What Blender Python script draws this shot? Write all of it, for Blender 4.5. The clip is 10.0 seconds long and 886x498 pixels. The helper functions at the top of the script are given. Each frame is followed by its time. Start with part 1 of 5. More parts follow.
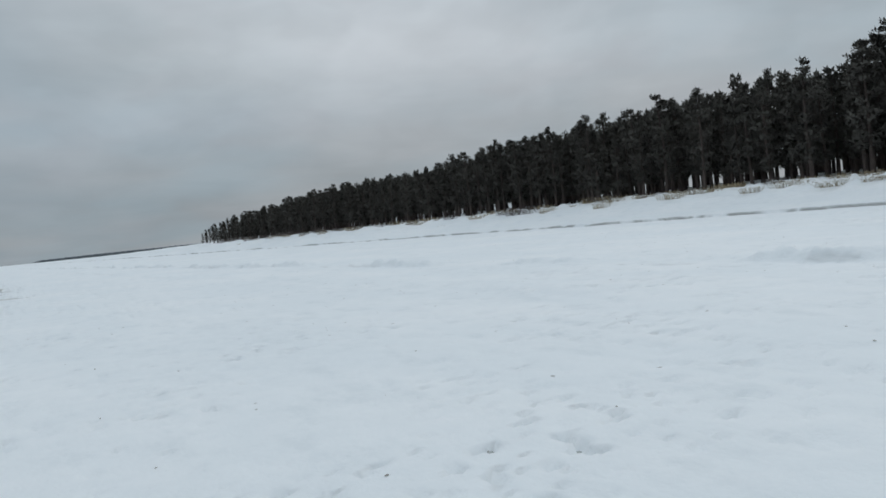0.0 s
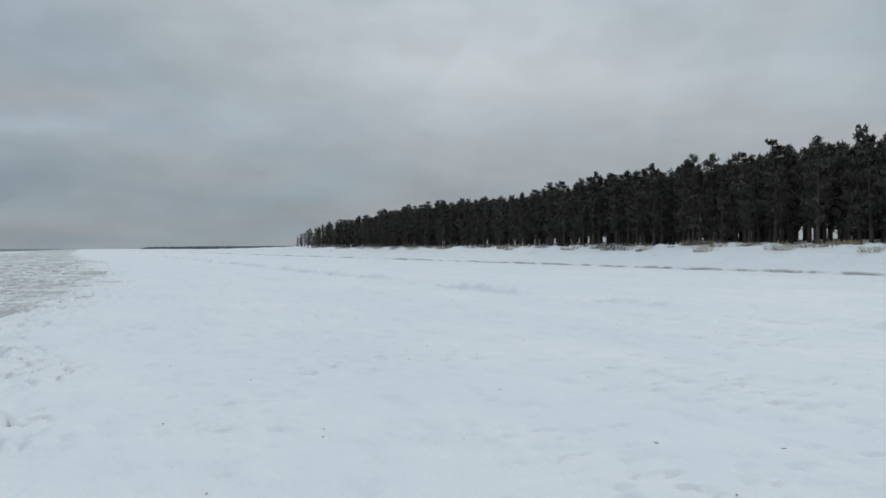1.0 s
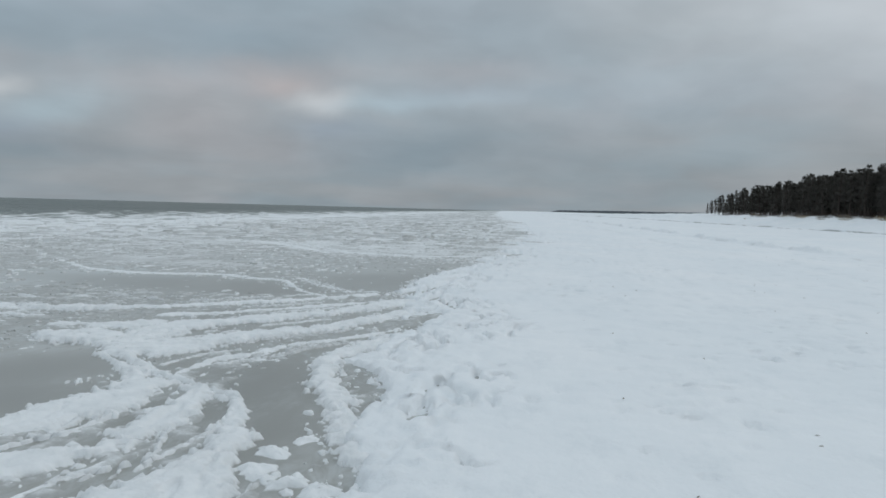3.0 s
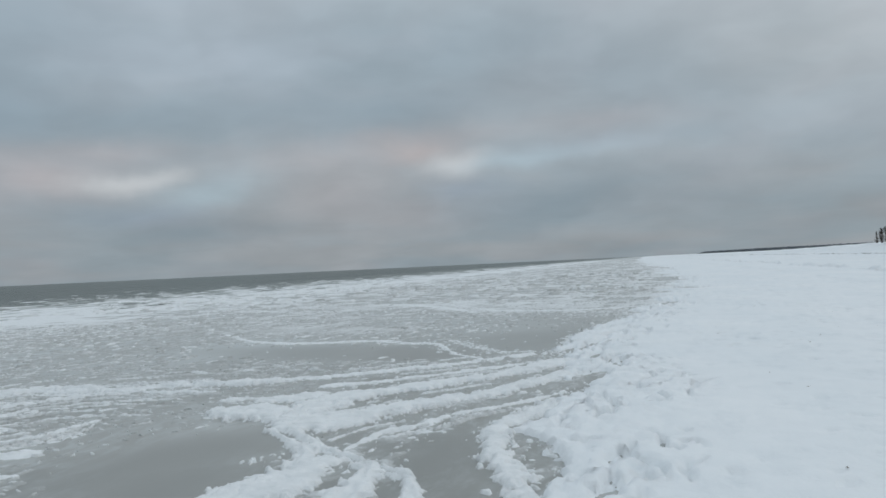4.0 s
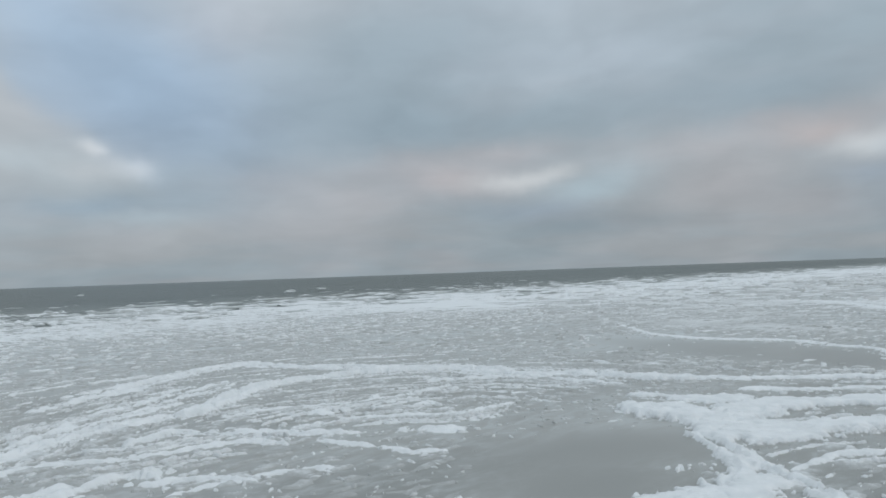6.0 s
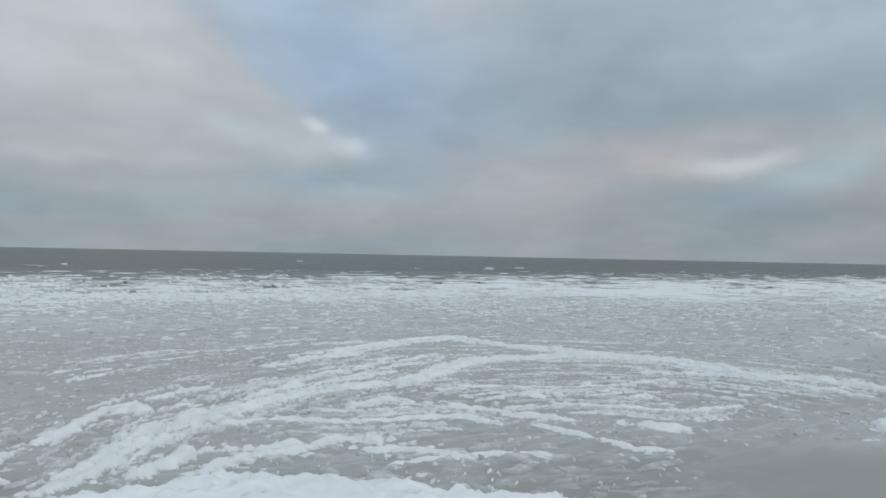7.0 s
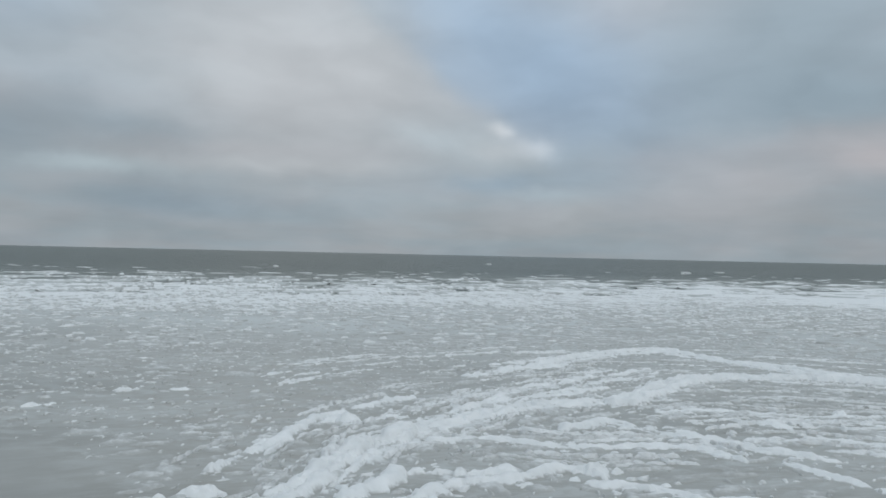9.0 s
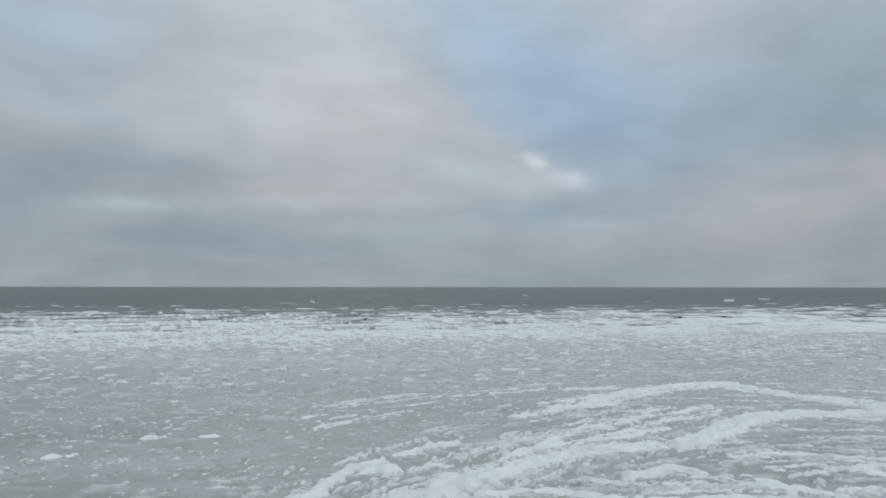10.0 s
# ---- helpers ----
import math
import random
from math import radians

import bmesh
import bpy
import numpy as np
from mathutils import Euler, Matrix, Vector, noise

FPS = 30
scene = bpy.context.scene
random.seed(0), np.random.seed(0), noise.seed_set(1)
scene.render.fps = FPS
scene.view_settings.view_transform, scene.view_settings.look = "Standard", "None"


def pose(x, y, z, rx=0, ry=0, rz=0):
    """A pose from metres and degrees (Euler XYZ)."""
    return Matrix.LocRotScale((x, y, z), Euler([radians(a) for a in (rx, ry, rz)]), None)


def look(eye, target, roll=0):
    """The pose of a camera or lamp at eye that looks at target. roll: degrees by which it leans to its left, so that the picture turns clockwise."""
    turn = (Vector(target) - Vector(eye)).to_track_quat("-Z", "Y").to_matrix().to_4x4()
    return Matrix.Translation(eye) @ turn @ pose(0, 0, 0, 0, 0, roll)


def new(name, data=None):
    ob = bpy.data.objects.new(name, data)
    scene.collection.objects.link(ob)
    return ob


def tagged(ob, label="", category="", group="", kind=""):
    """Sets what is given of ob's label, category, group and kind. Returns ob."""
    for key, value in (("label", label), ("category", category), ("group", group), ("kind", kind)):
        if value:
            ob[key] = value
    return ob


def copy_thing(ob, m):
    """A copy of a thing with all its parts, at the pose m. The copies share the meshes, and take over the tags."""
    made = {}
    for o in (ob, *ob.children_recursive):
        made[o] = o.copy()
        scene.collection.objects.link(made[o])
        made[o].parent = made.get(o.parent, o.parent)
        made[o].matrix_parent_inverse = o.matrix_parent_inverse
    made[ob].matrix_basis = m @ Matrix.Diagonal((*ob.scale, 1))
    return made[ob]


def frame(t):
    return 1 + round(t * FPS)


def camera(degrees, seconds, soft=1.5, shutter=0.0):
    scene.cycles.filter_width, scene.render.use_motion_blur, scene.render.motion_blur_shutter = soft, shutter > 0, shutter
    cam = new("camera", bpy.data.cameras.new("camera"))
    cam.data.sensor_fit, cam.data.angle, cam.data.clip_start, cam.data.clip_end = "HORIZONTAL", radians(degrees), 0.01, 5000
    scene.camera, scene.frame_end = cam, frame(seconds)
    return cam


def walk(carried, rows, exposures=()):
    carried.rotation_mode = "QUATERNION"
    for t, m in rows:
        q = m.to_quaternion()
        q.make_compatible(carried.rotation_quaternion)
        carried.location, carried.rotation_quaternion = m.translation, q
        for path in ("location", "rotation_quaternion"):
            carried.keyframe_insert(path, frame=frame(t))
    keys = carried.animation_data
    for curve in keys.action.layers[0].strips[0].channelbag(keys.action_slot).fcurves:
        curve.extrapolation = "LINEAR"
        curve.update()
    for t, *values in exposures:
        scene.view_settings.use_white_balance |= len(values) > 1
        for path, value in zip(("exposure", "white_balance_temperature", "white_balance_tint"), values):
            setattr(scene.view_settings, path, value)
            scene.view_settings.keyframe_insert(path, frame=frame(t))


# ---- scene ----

# The walk: seconds, place in metres, then yaw, pitch and roll. The shore runs along +y, the sea lies at -x.
cam = camera(61.70, 10.0, soft=1.6)
ROWS = [
    (0, 0.000, 0.000, 1.480, -32.840, -2.113, 5.780),
    (0.5, 0.100, 0.333, 1.497, -28.227, -0.669, 3.854),
    (1, 0.234, 0.566, 1.518, -25.909, -0.005, -0.012),
    (1.5, 0.234, 0.798, 1.549, -14.172, -0.122, 1.625),
    (2, 0.027, 1.001, 1.504, -5.936, -0.839, 1.872),
    (2.5, -0.094, 1.274, 1.506, 0.585, -3.149, 0.602),
    (2.7, -0.098, 1.282, 1.497, 3.485, -3.143, -1.166),
    (3.8, -0.362, 1.576, 1.526, 9.245, -1.614, 1.415),
    (4, -0.387, 1.630, 1.533, 15.266, 1.279, 2.685),
    (4.5, -0.478, 1.769, 1.519, 23.561, 3.716, 0.983),
    (5, -0.706, 1.908, 1.508, 30.115, 3.479, 0.608),
    (5.2, -0.779, 1.959, 1.502, 32.283, 2.962, -0.041),
    (6.3, -1.077, 2.065, 1.475, 50.010, 1.487, 0.973),
    (6.5, -1.154, 2.060, 1.487, 53.765, 0.961, -0.946),
    (7, -1.344, 2.041, 1.473, 59.340, 0.501, -1.156),
    (7.5, -1.481, 2.038, 1.456, 66.530, -1.028, -0.484),
    (8, -1.562, 2.125, 1.484, 66.382, -1.948, -0.220),
    (8.5, -1.734, 2.153, 1.486, 70.678, -1.043, 2.421),
    (9, -1.992, 2.069, 1.492, 73.687, 0.442, -1.286),
    (9.5, -2.224, 2.069, 1.483, 74.454, 1.150, -0.578),
    (10, -2.521, 2.141, 1.493, 76.425, 2.921, -0.068),
]
walk(cam, [(t, pose(x, y, z, 90 + pitch, roll, yaw)) for t, x, y, z, yaw, pitch, roll in ROWS],
     exposures=[(0.0, -0.10), (0.5, -0.13), (1.0, -0.10), (2.5, -0.13), (4.0, -0.12), (5.0, 0.0), (7.0, -0.04), (8.5, -0.06), (10.0, -0.03)])


# ---- light: an overcast winter sky with a weak, veiled sun behind the woods ----
SUN_AZ, SUN_EL = 60.0, 32.0


def node(tree, idname, **values):
    n = tree.nodes.new(idname)
    for key, v in values.items():
        if key == "op":
            n.operation = v
        elif key == "blend":
            n.blend_type = v
        elif key == "kind":
            n.data_type = v
    return n


class Graph:
    """Small arithmetic over shader sockets."""

    def __init__(self, tree):
        self.t = tree

    def put(self, value, socket):
        if isinstance(value, bpy.types.NodeSocket):
            self.t.links.new(value, socket)
        else:
            socket.default_value = value

    def m(self, op, a, b=0.0, c=0.0):
        n = node(self.t, "ShaderNodeMath", op=op)
        for v, s in zip((a, b, c), n.inputs):
            self.put(v, s)
        return n.outputs[0]

    def mix(self, f, a, b, blend="MIX"):
        n = node(self.t, "ShaderNodeMix", kind="RGBA", blend=blend)
        self.put(f, n.inputs[0])
        for v, s in ((a, n.inputs[6]), (b, n.inputs[7])):
            self.put(v if isinstance(v, bpy.types.NodeSocket) else (*v, 1.0), s)
        return n.outputs[2]

    def noise(self, vec, scale, detail=4.0, rough=0.55, warp=0.0):
        n = self.t.nodes.new("ShaderNodeTexNoise")
        if vec is not None:
            self.t.links.new(vec, n.inputs["Vector"])
        n.inputs["Scale"].default_value = scale
        n.inputs["Detail"].default_value = detail
        n.inputs["Roughness"].default_value = rough
        n.inputs["Distortion"].default_value = warp
        return n.outputs[0]

    def span(self, v, a, b, lo=0.0, hi=1.0):
        n = self.t.nodes.new("ShaderNodeMapRange")
        n.interpolation_type = "SMOOTHSTEP"
        for x, s in zip((v, a, b, lo, hi), n.inputs):
            self.put(x, s)
        return n.outputs[0]

    def vec(self, x, y, z):
        n = self.t.nodes.new("ShaderNodeCombineXYZ")
        for v, s in zip((x, y, z), n.inputs):
            self.put(v, s)
        return n.outputs[0]

    def scaled(self, v, sx, sy, sz):
        n = self.t.nodes.new("ShaderNodeMapping")
        self.t.links.new(v, n.inputs[0])
        n.inputs["Scale"].default_value = (sx, sy, sz)
        return n.outputs[0]


def build_world():
    world = bpy.data.worlds.new("sky")
    scene.world = world
    world.use_nodes = True
    t = world.node_tree
    t.nodes.clear()
    g = Graph(t)
    coord = t.nodes.new("ShaderNodeTexCoord").outputs["Generated"]
    sep = t.nodes.new("ShaderNodeSeparateXYZ")
    t.links.new(coord, sep.inputs[0])
    x, y, z = sep.outputs
    up = g.m("MAXIMUM", z, 0.0)
    deck = g.m("ADD", up, 0.17)
    plane = g.vec(g.m("DIVIDE", x, deck), g.m("DIVIDE", y, deck), 0.0)
    n_large = g.noise(plane, 0.42, 3.0, 0.5, 0.3)
    n_fine = g.noise(plane, 1.5, 6.0, 0.6, 0.4)
    n_tint = g.noise(g.scaled(plane, 1.0, 1.0, 1.0), 0.75, 3.0, 0.5, 0.2)
    wob = g.m("SUBTRACT", g.noise(coord, 5.0, 4.0, 0.55), 0.5)
    wob2 = g.m("SUBTRACT", g.noise(coord, 7.3, 4.0, 0.55), 0.5)
    ruffle = g.m("SUBTRACT", g.noise(coord, 15.0, 3.0, 0.5), 0.5)
    wob = g.m("MULTIPLY_ADD", ruffle, 0.35, wob)
    wob2 = g.m("MULTIPLY_ADD", ruffle, 0.45, wob2)
    az = g.m("ADD", g.m("MULTIPLY", g.m("ARCTAN2", g.m("MULTIPLY", x, -1.0), y), 57.2958), g.m("MULTIPLY", wob, 6.0))
    el = g.m("ADD", g.m("MULTIPLY", g.m("ARCSINE", z), 57.2958), g.m("MULTIPLY", wob2, 1.9))

    def blob(a, e, sa, se, tilt=0.0):
        da, de = g.m("SUBTRACT", az, a), g.m("SUBTRACT", el, e)
        c, s = math.cos(radians(tilt)), math.sin(radians(tilt))
        u = g.m("ADD", g.m("MULTIPLY", da, c / sa), g.m("MULTIPLY", de, s / sa))
        v = g.m("ADD", g.m("MULTIPLY", da, -s / se), g.m("MULTIPLY", de, c / se))
        r = g.m("ADD", g.m("MULTIPLY", u, u), g.m("MULTIPLY", v, v))
        return g.m("POWER", 2.71828, g.m("MULTIPLY", r, -1.0))

    # overcast luminance, more than twice as bright overhead as at the horizon
    lum = g.m("MULTIPLY_ADD", up, ZENITH * 0.56, ZENITH * 0.44)
    shade = g.m("ADD", g.m("MULTIPLY_ADD", g.span(n_large, 0.3, 0.7), 0.14, 0.895), g.m("MULTIPLY", g.span(n_fine, 0.25, 0.75), 0.09))
    lum = g.m("MULTIPLY", lum, shade)
    # soft mottling, drawn out level as seen from the ground
    mottle = g.noise(g.vec(g.m("MULTIPLY", az, 0.16), g.m("MULTIPLY", el, 0.36), 0.0), 1.0, 2.5, 0.45, 0.0)
    lum = g.m("MULTIPLY", lum, g.span(mottle, 0.25, 0.75, 0.945, 1.055))
    blush = g.noise(g.vec(g.m("MULTIPLY", az, 0.11), g.m("MULTIPLY", el, 0.33), 7.0), 1.0, 2.0, 0.45, 0.0)
    grey = g.mix(g.span(n_tint, 0.36, 0.64), (0.83, 1.0, 1.12), (0.91, 1.0, 1.075))
    grey = g.mix(g.span(blush, 0.45, 0.72, 0.0, 0.4), grey, (0.93, 0.99, 1.08))
    col = grey
    # breaks in the deck: blue gaps, warm lit edges, bright rifts low over the sea
    for a, e, sa, se, tilt, tint, amount in CLOUDS:
        col = g.mix(g.m("MULTIPLY", blob(a, e, sa, se, tilt), amount), col, tint)
    # the slanting border of a pale cloud bank against slate-blue cloud
    side = g.m("MULTIPLY", g.m("SUBTRACT", g.m("SUBTRACT", el, 10.9), g.m("MULTIPLY", g.m("SUBTRACT", az, 71.5), 0.79)), 0.78)
    over = g.span(g.m("MULTIPLY_ADD", ruffle, 1.6, side), -1.0, 1.3)
    bank = g.m("MULTIPLY", g.m("SUBTRACT", 1.0, over), blob(86, 14, 14, 7, 10))
    col = g.mix(g.m("MULTIPLY", over, blob(66, 14, 10, 6, 20)), col, (0.70, 0.93, 1.20))
    col = g.mix(g.m("MULTIPLY", bank, 0.9), col, (1.10, 1.16, 1.22))
    mul = t.nodes.new("ShaderNodeVectorMath")
    mul.operation = "SCALE"
    t.links.new(col, mul.inputs[0])
    t.links.new(lum, mul.inputs["Scale"])
    sky = t.nodes.new("ShaderNodeTexSky")
    sky.sky_type, sky.sun_disc = "NISHITA", False
    sky.sun_elevation, sky.sun_rotation = radians(SUN_EL), radians(SUN_AZ)
    clear = g.mix(1.0, sky.outputs[0], (0.06, 0.06, 0.06), "MULTIPLY")
    final = g.mix(0.03, mul.outputs[0], clear)
    bg = t.nodes.new("ShaderNodeBackground")
    t.links.new(final, bg.inputs[0])
    bg.inputs[1].default_value = 1.0
    out = t.nodes.new("ShaderNodeOutputWorld")
    t.links.new(bg.outputs[0], out.inputs[0])


ZENITH = 0.81
WARM, PALE, BLUE, DARK, CYAN, SOFT = (1.06, 1.05, 1.105), (1.42, 1.50, 1.56), (0.78, 1.03, 1.32), (0.60, 0.78, 0.92), (1.02, 1.28, 1.44), (0.93, 1.09, 1.25)
# azimuth, elevation, half-widths in degrees, tilt, tint, amount
CLOUDS = [
    # broad masses
    (12.0, 16.0, 17.0, 4.5, 0, DARK, 0.5), (30.0, 17.0, 13.0, 5.0, 0, DARK, 0.22), (35.0, 11.6, 12.0, 1.9, -3, DARK, 0.5), (46.0, 17.0, 9.0, 4.5, 0, DARK, 0.4), (56.0, 13.0, 8.0, 4.0, 0, DARK, 0.5),
    (60.5, 9.6, 5.5, 2.0, 0, DARK, 0.45), (47.5, 11.5, 7.0, 3.0, 0, DARK, 0.75), (19.5, 11.6, 9.0, 1.7, 0, DARK, 0.5), (-3.0, 13.0, 9.0, 4.0, 0, DARK, 0.5), (-4.0, 4.5, 9.0, 2.5, 0, DARK, 0.3),
    (38.0, 15.6, 7.0, 2.4, 0, SOFT, 0.65), (29.0, 15.6, 6.0, 2.6, 0, SOFT, 0.65), (36.0, 20.5, 12.0, 3.0, 0, SOFT, 0.6), (-31.0, 13.5, 18.0, 6.0, 5, (1.34, 1.41, 1.49), 0.72), (-14.0, 9.0, 10.0, 1.6, 0, SOFT, 0.35),
    (-12.0, 14.0, 10.0, 4.0, 0, (1.02, 1.12, 1.18), 0.4), (72.0, 6.5, 14.0, 2.6, 0, (1.05, 1.16, 1.25), 0.35), (60.3, 17.8, 5.0, 2.2, 0, WARM, 0.45),
    # the rift over the shore
    (17.0, 8.8, 3.8, 1.2, 0, (1.16, 1.09, 1.11), 0.9), (16.0, 9.9, 6.0, 0.8, 0, WARM, 0.4), (13.3, 7.7, 2.6, 0.85, -2, (1.50, 1.55, 1.60), 0.95), (7.6, 7.9, 5.5, 0.6, -3, CYAN, 0.85), (3.0, 8.4, 6.0, 0.8, -4, SOFT, 0.45), (3.5, 10.2, 6.0, 1.0, 0, WARM, 0.35),
    (8.0, 4.3, 8.0, 2.0, 0, DARK, 0.65), (12.6, 6.0, 3.0, 0.8, 0, BLUE, 0.3), (18.2, 3.9, 4.5, 1.6, 0, WARM, 0.4), (23.5, 5.6, 4.5, 2.2, 0, WARM, 0.5), (24.5, 8.6, 4.5, 1.0, 0, WARM, 0.45),
    # the rift out to sea
    (43.2, 7.0, 4.0, 1.4, 0, (1.12, 1.06, 1.10), 0.75), (39.5, 9.1, 5.0, 0.9, 0, WARM, 0.65), (38.9, 7.0, 3.2, 0.7, -4, PALE, 0.9), (35.4, 7.5, 1.8, 0.5, -8, PALE, 0.55), (33.0, 5.75, 2.8, 0.8, 0, CYAN, 0.7), (30.6, 6.7, 3.6, 1.2, -6, CYAN, 0.45),
    (33.5, 3.4, 6.0, 1.1, 0, DARK, 0.4), (37.5, 4.6, 4.0, 0.9, 0, BLUE, 0.35), (50.5, 5.8, 6.0, 1.8, 0, WARM, 0.45), (55.5, 3.6, 6.0, 1.4, 0, WARM, 0.3), (47.0, 8.3, 5.0, 0.9, 0, WARM, 0.4),
    # the blue gap beside the pale bank
    (67.0, 13.4, 6.0, 3.2, 10, (0.72, 0.95, 1.25), 0.65), (73.5, 20.5, 5.0, 3.0, 20, BLUE, 0.6), (71.0, 16.5, 4.0, 3.0, 40, BLUE, 0.6), (50.0, 17.0, 8.0, 4.0, 0, DARK, 0.5), (74.0, 8.8, 5.5, 1.2, 8, CYAN, 0.6), (66.5, 8.25, 1.5, 0.75, 15, (1.70, 1.80, 1.88), 0.9), (69.5, 9.65, 1.1, 0.5, 20, (1.62, 1.72, 1.80), 0.85), (70.0, 8.2, 3.5, 0.9, 10, PALE, 0.4),
    (63.0, 7.6, 3.5, 0.9, 0, CYAN, 0.4), (69.5, 5.6, 5.5, 1.0, 0, (0.66, 0.90, 1.12), 0.75), (66.0, 4.6, 3.0, 0.4, 0, CYAN, 0.35), (57.5, 7.4, 4.0, 0.9, 0, WARM, 0.3),
    # slate and pale streaks farther round
    (97.0, 8.9, 7.0, 1.6, 4, DARK, 0.75), (106.0, 7.6, 5.0, 2.0, 0, DARK, 0.7), (99.3, 5.8, 5.0, 0.6, 0, (1.12, 1.34, 1.46), 0.95), (86.0, 6.5, 9.0, 0.6, 0, PALE, 0.35), (89.0, 7.6, 7.0, 0.8, 0, WARM, 0.4), (94.5, 3.3, 7.0, 1.4, 0, (0.66, 0.88, 1.08), 0.6),
    (82.0, 3.4, 7.0, 1.6, 0, DARK, 0.3), (104.0, 17.5, 6.0, 3.5, 0, BLUE, 0.5), (101.0, 11.8, 7.0, 1.2, 5, SOFT, 0.4),
]
build_world()

sun = new("sun", bpy.data.lights.new("sun", "SUN"))
sun.data.energy, sun.data.angle, sun.data.color = 0.5, radians(40), (1.0, 0.97, 0.93)
sun.matrix_world = look((0, 0, 60), (-60 * math.sin(radians(SUN_AZ)), -60 * math.cos(radians(SUN_AZ)), 60 - 60 * math.tan(radians(SUN_EL))))


# ---- materials ----
def material(name, rough=0.6):
    m = bpy.data.materials.new(name)
    m.use_nodes = True
    b = m.node_tree.nodes["Principled BSDF"]
    b.inputs["Roughness"].default_value = rough
    return m, Graph(m.node_tree), b


def place(g):
    return g.t.nodes.new("ShaderNodeNewGeometry").outputs["Position"]


def bump(g, b, height, strength, distance):
    n = g.t.nodes.new("ShaderNodeBump")
    n.inputs["Strength"].default_value, n.inputs["Distance"].default_value = strength, distance
    g.t.links.new(height, n.inputs["Height"])
    g.t.links.new(n.outputs[0], b.inputs["Normal"])


def snow_material():
    """Snow, mixed to grey sand and painted shade where the mesh carries "bare"."""
    m, g, b = material("snow", 0.75)
    p = place(g)
    wide = g.span(g.noise(g.scaled(p, 1.0, 0.45, 1.0), 0.35, 4.0, 0.6), 0.35, 0.7)
    mid = g.span(g.noise(p, 2.6, 4.0, 0.6), 0.35, 0.7)
    fine = g.noise(p, 38.0, 3.0, 0.6)
    col = g.mix(wide, (0.855, 0.885, 0.905), (0.91, 0.925, 0.935))
    col = g.mix(g.m("MULTIPLY", mid, 0.22), col, (0.77, 0.81, 0.835))
    blown = g.span(g.noise(g.scaled(p, 1.0, 0.5, 1.0), 1.9, 6.0, 0.68), 0.50, 0.72)
    col = g.mix(g.m("MULTIPLY", blown, 0.36), col, (0.68, 0.725, 0.755))
    bare = g.t.nodes.new("ShaderNodeAttribute")
    bare.attribute_name = "bare"
    col = g.mix(bare.outputs["Fac"], col, (0.17, 0.155, 0.135))
    g.t.links.new(col, b.inputs["Base Color"])
    b.inputs["Specular IOR Level"].default_value = 0.25
    bump(g, b, g.m("ADD", g.m("MULTIPLY", fine, 0.35), g.m("ADD", g.noise(p, 9.0, 4.0, 0.6), g.m("MULTIPLY", g.noise(p, 3.2, 4.0, 0.65), 1.3))), 0.42, 0.03)
    return m


def slush_material():
    m, g, b = material("packed_slush", 0.6)
    p = place(g)
    n = g.span(g.noise(p, 5.0, 4.0, 0.6), 0.3, 0.7)
    col = g.mix(n, (0.80, 0.822, 0.83), (0.90, 0.915, 0.922))
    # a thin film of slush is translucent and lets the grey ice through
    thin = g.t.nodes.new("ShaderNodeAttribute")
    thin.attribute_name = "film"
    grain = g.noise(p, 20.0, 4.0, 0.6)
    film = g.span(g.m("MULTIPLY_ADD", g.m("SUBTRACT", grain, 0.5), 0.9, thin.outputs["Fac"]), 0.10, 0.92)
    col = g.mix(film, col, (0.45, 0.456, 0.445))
    g.t.links.new(col, b.inputs["Base Color"])
    b.inputs["Specular IOR Level"].default_value = 0.3
    bump(g, b, g.noise(p, 22.0, 5.0, 0.66), 0.6, 0.02)
    return m


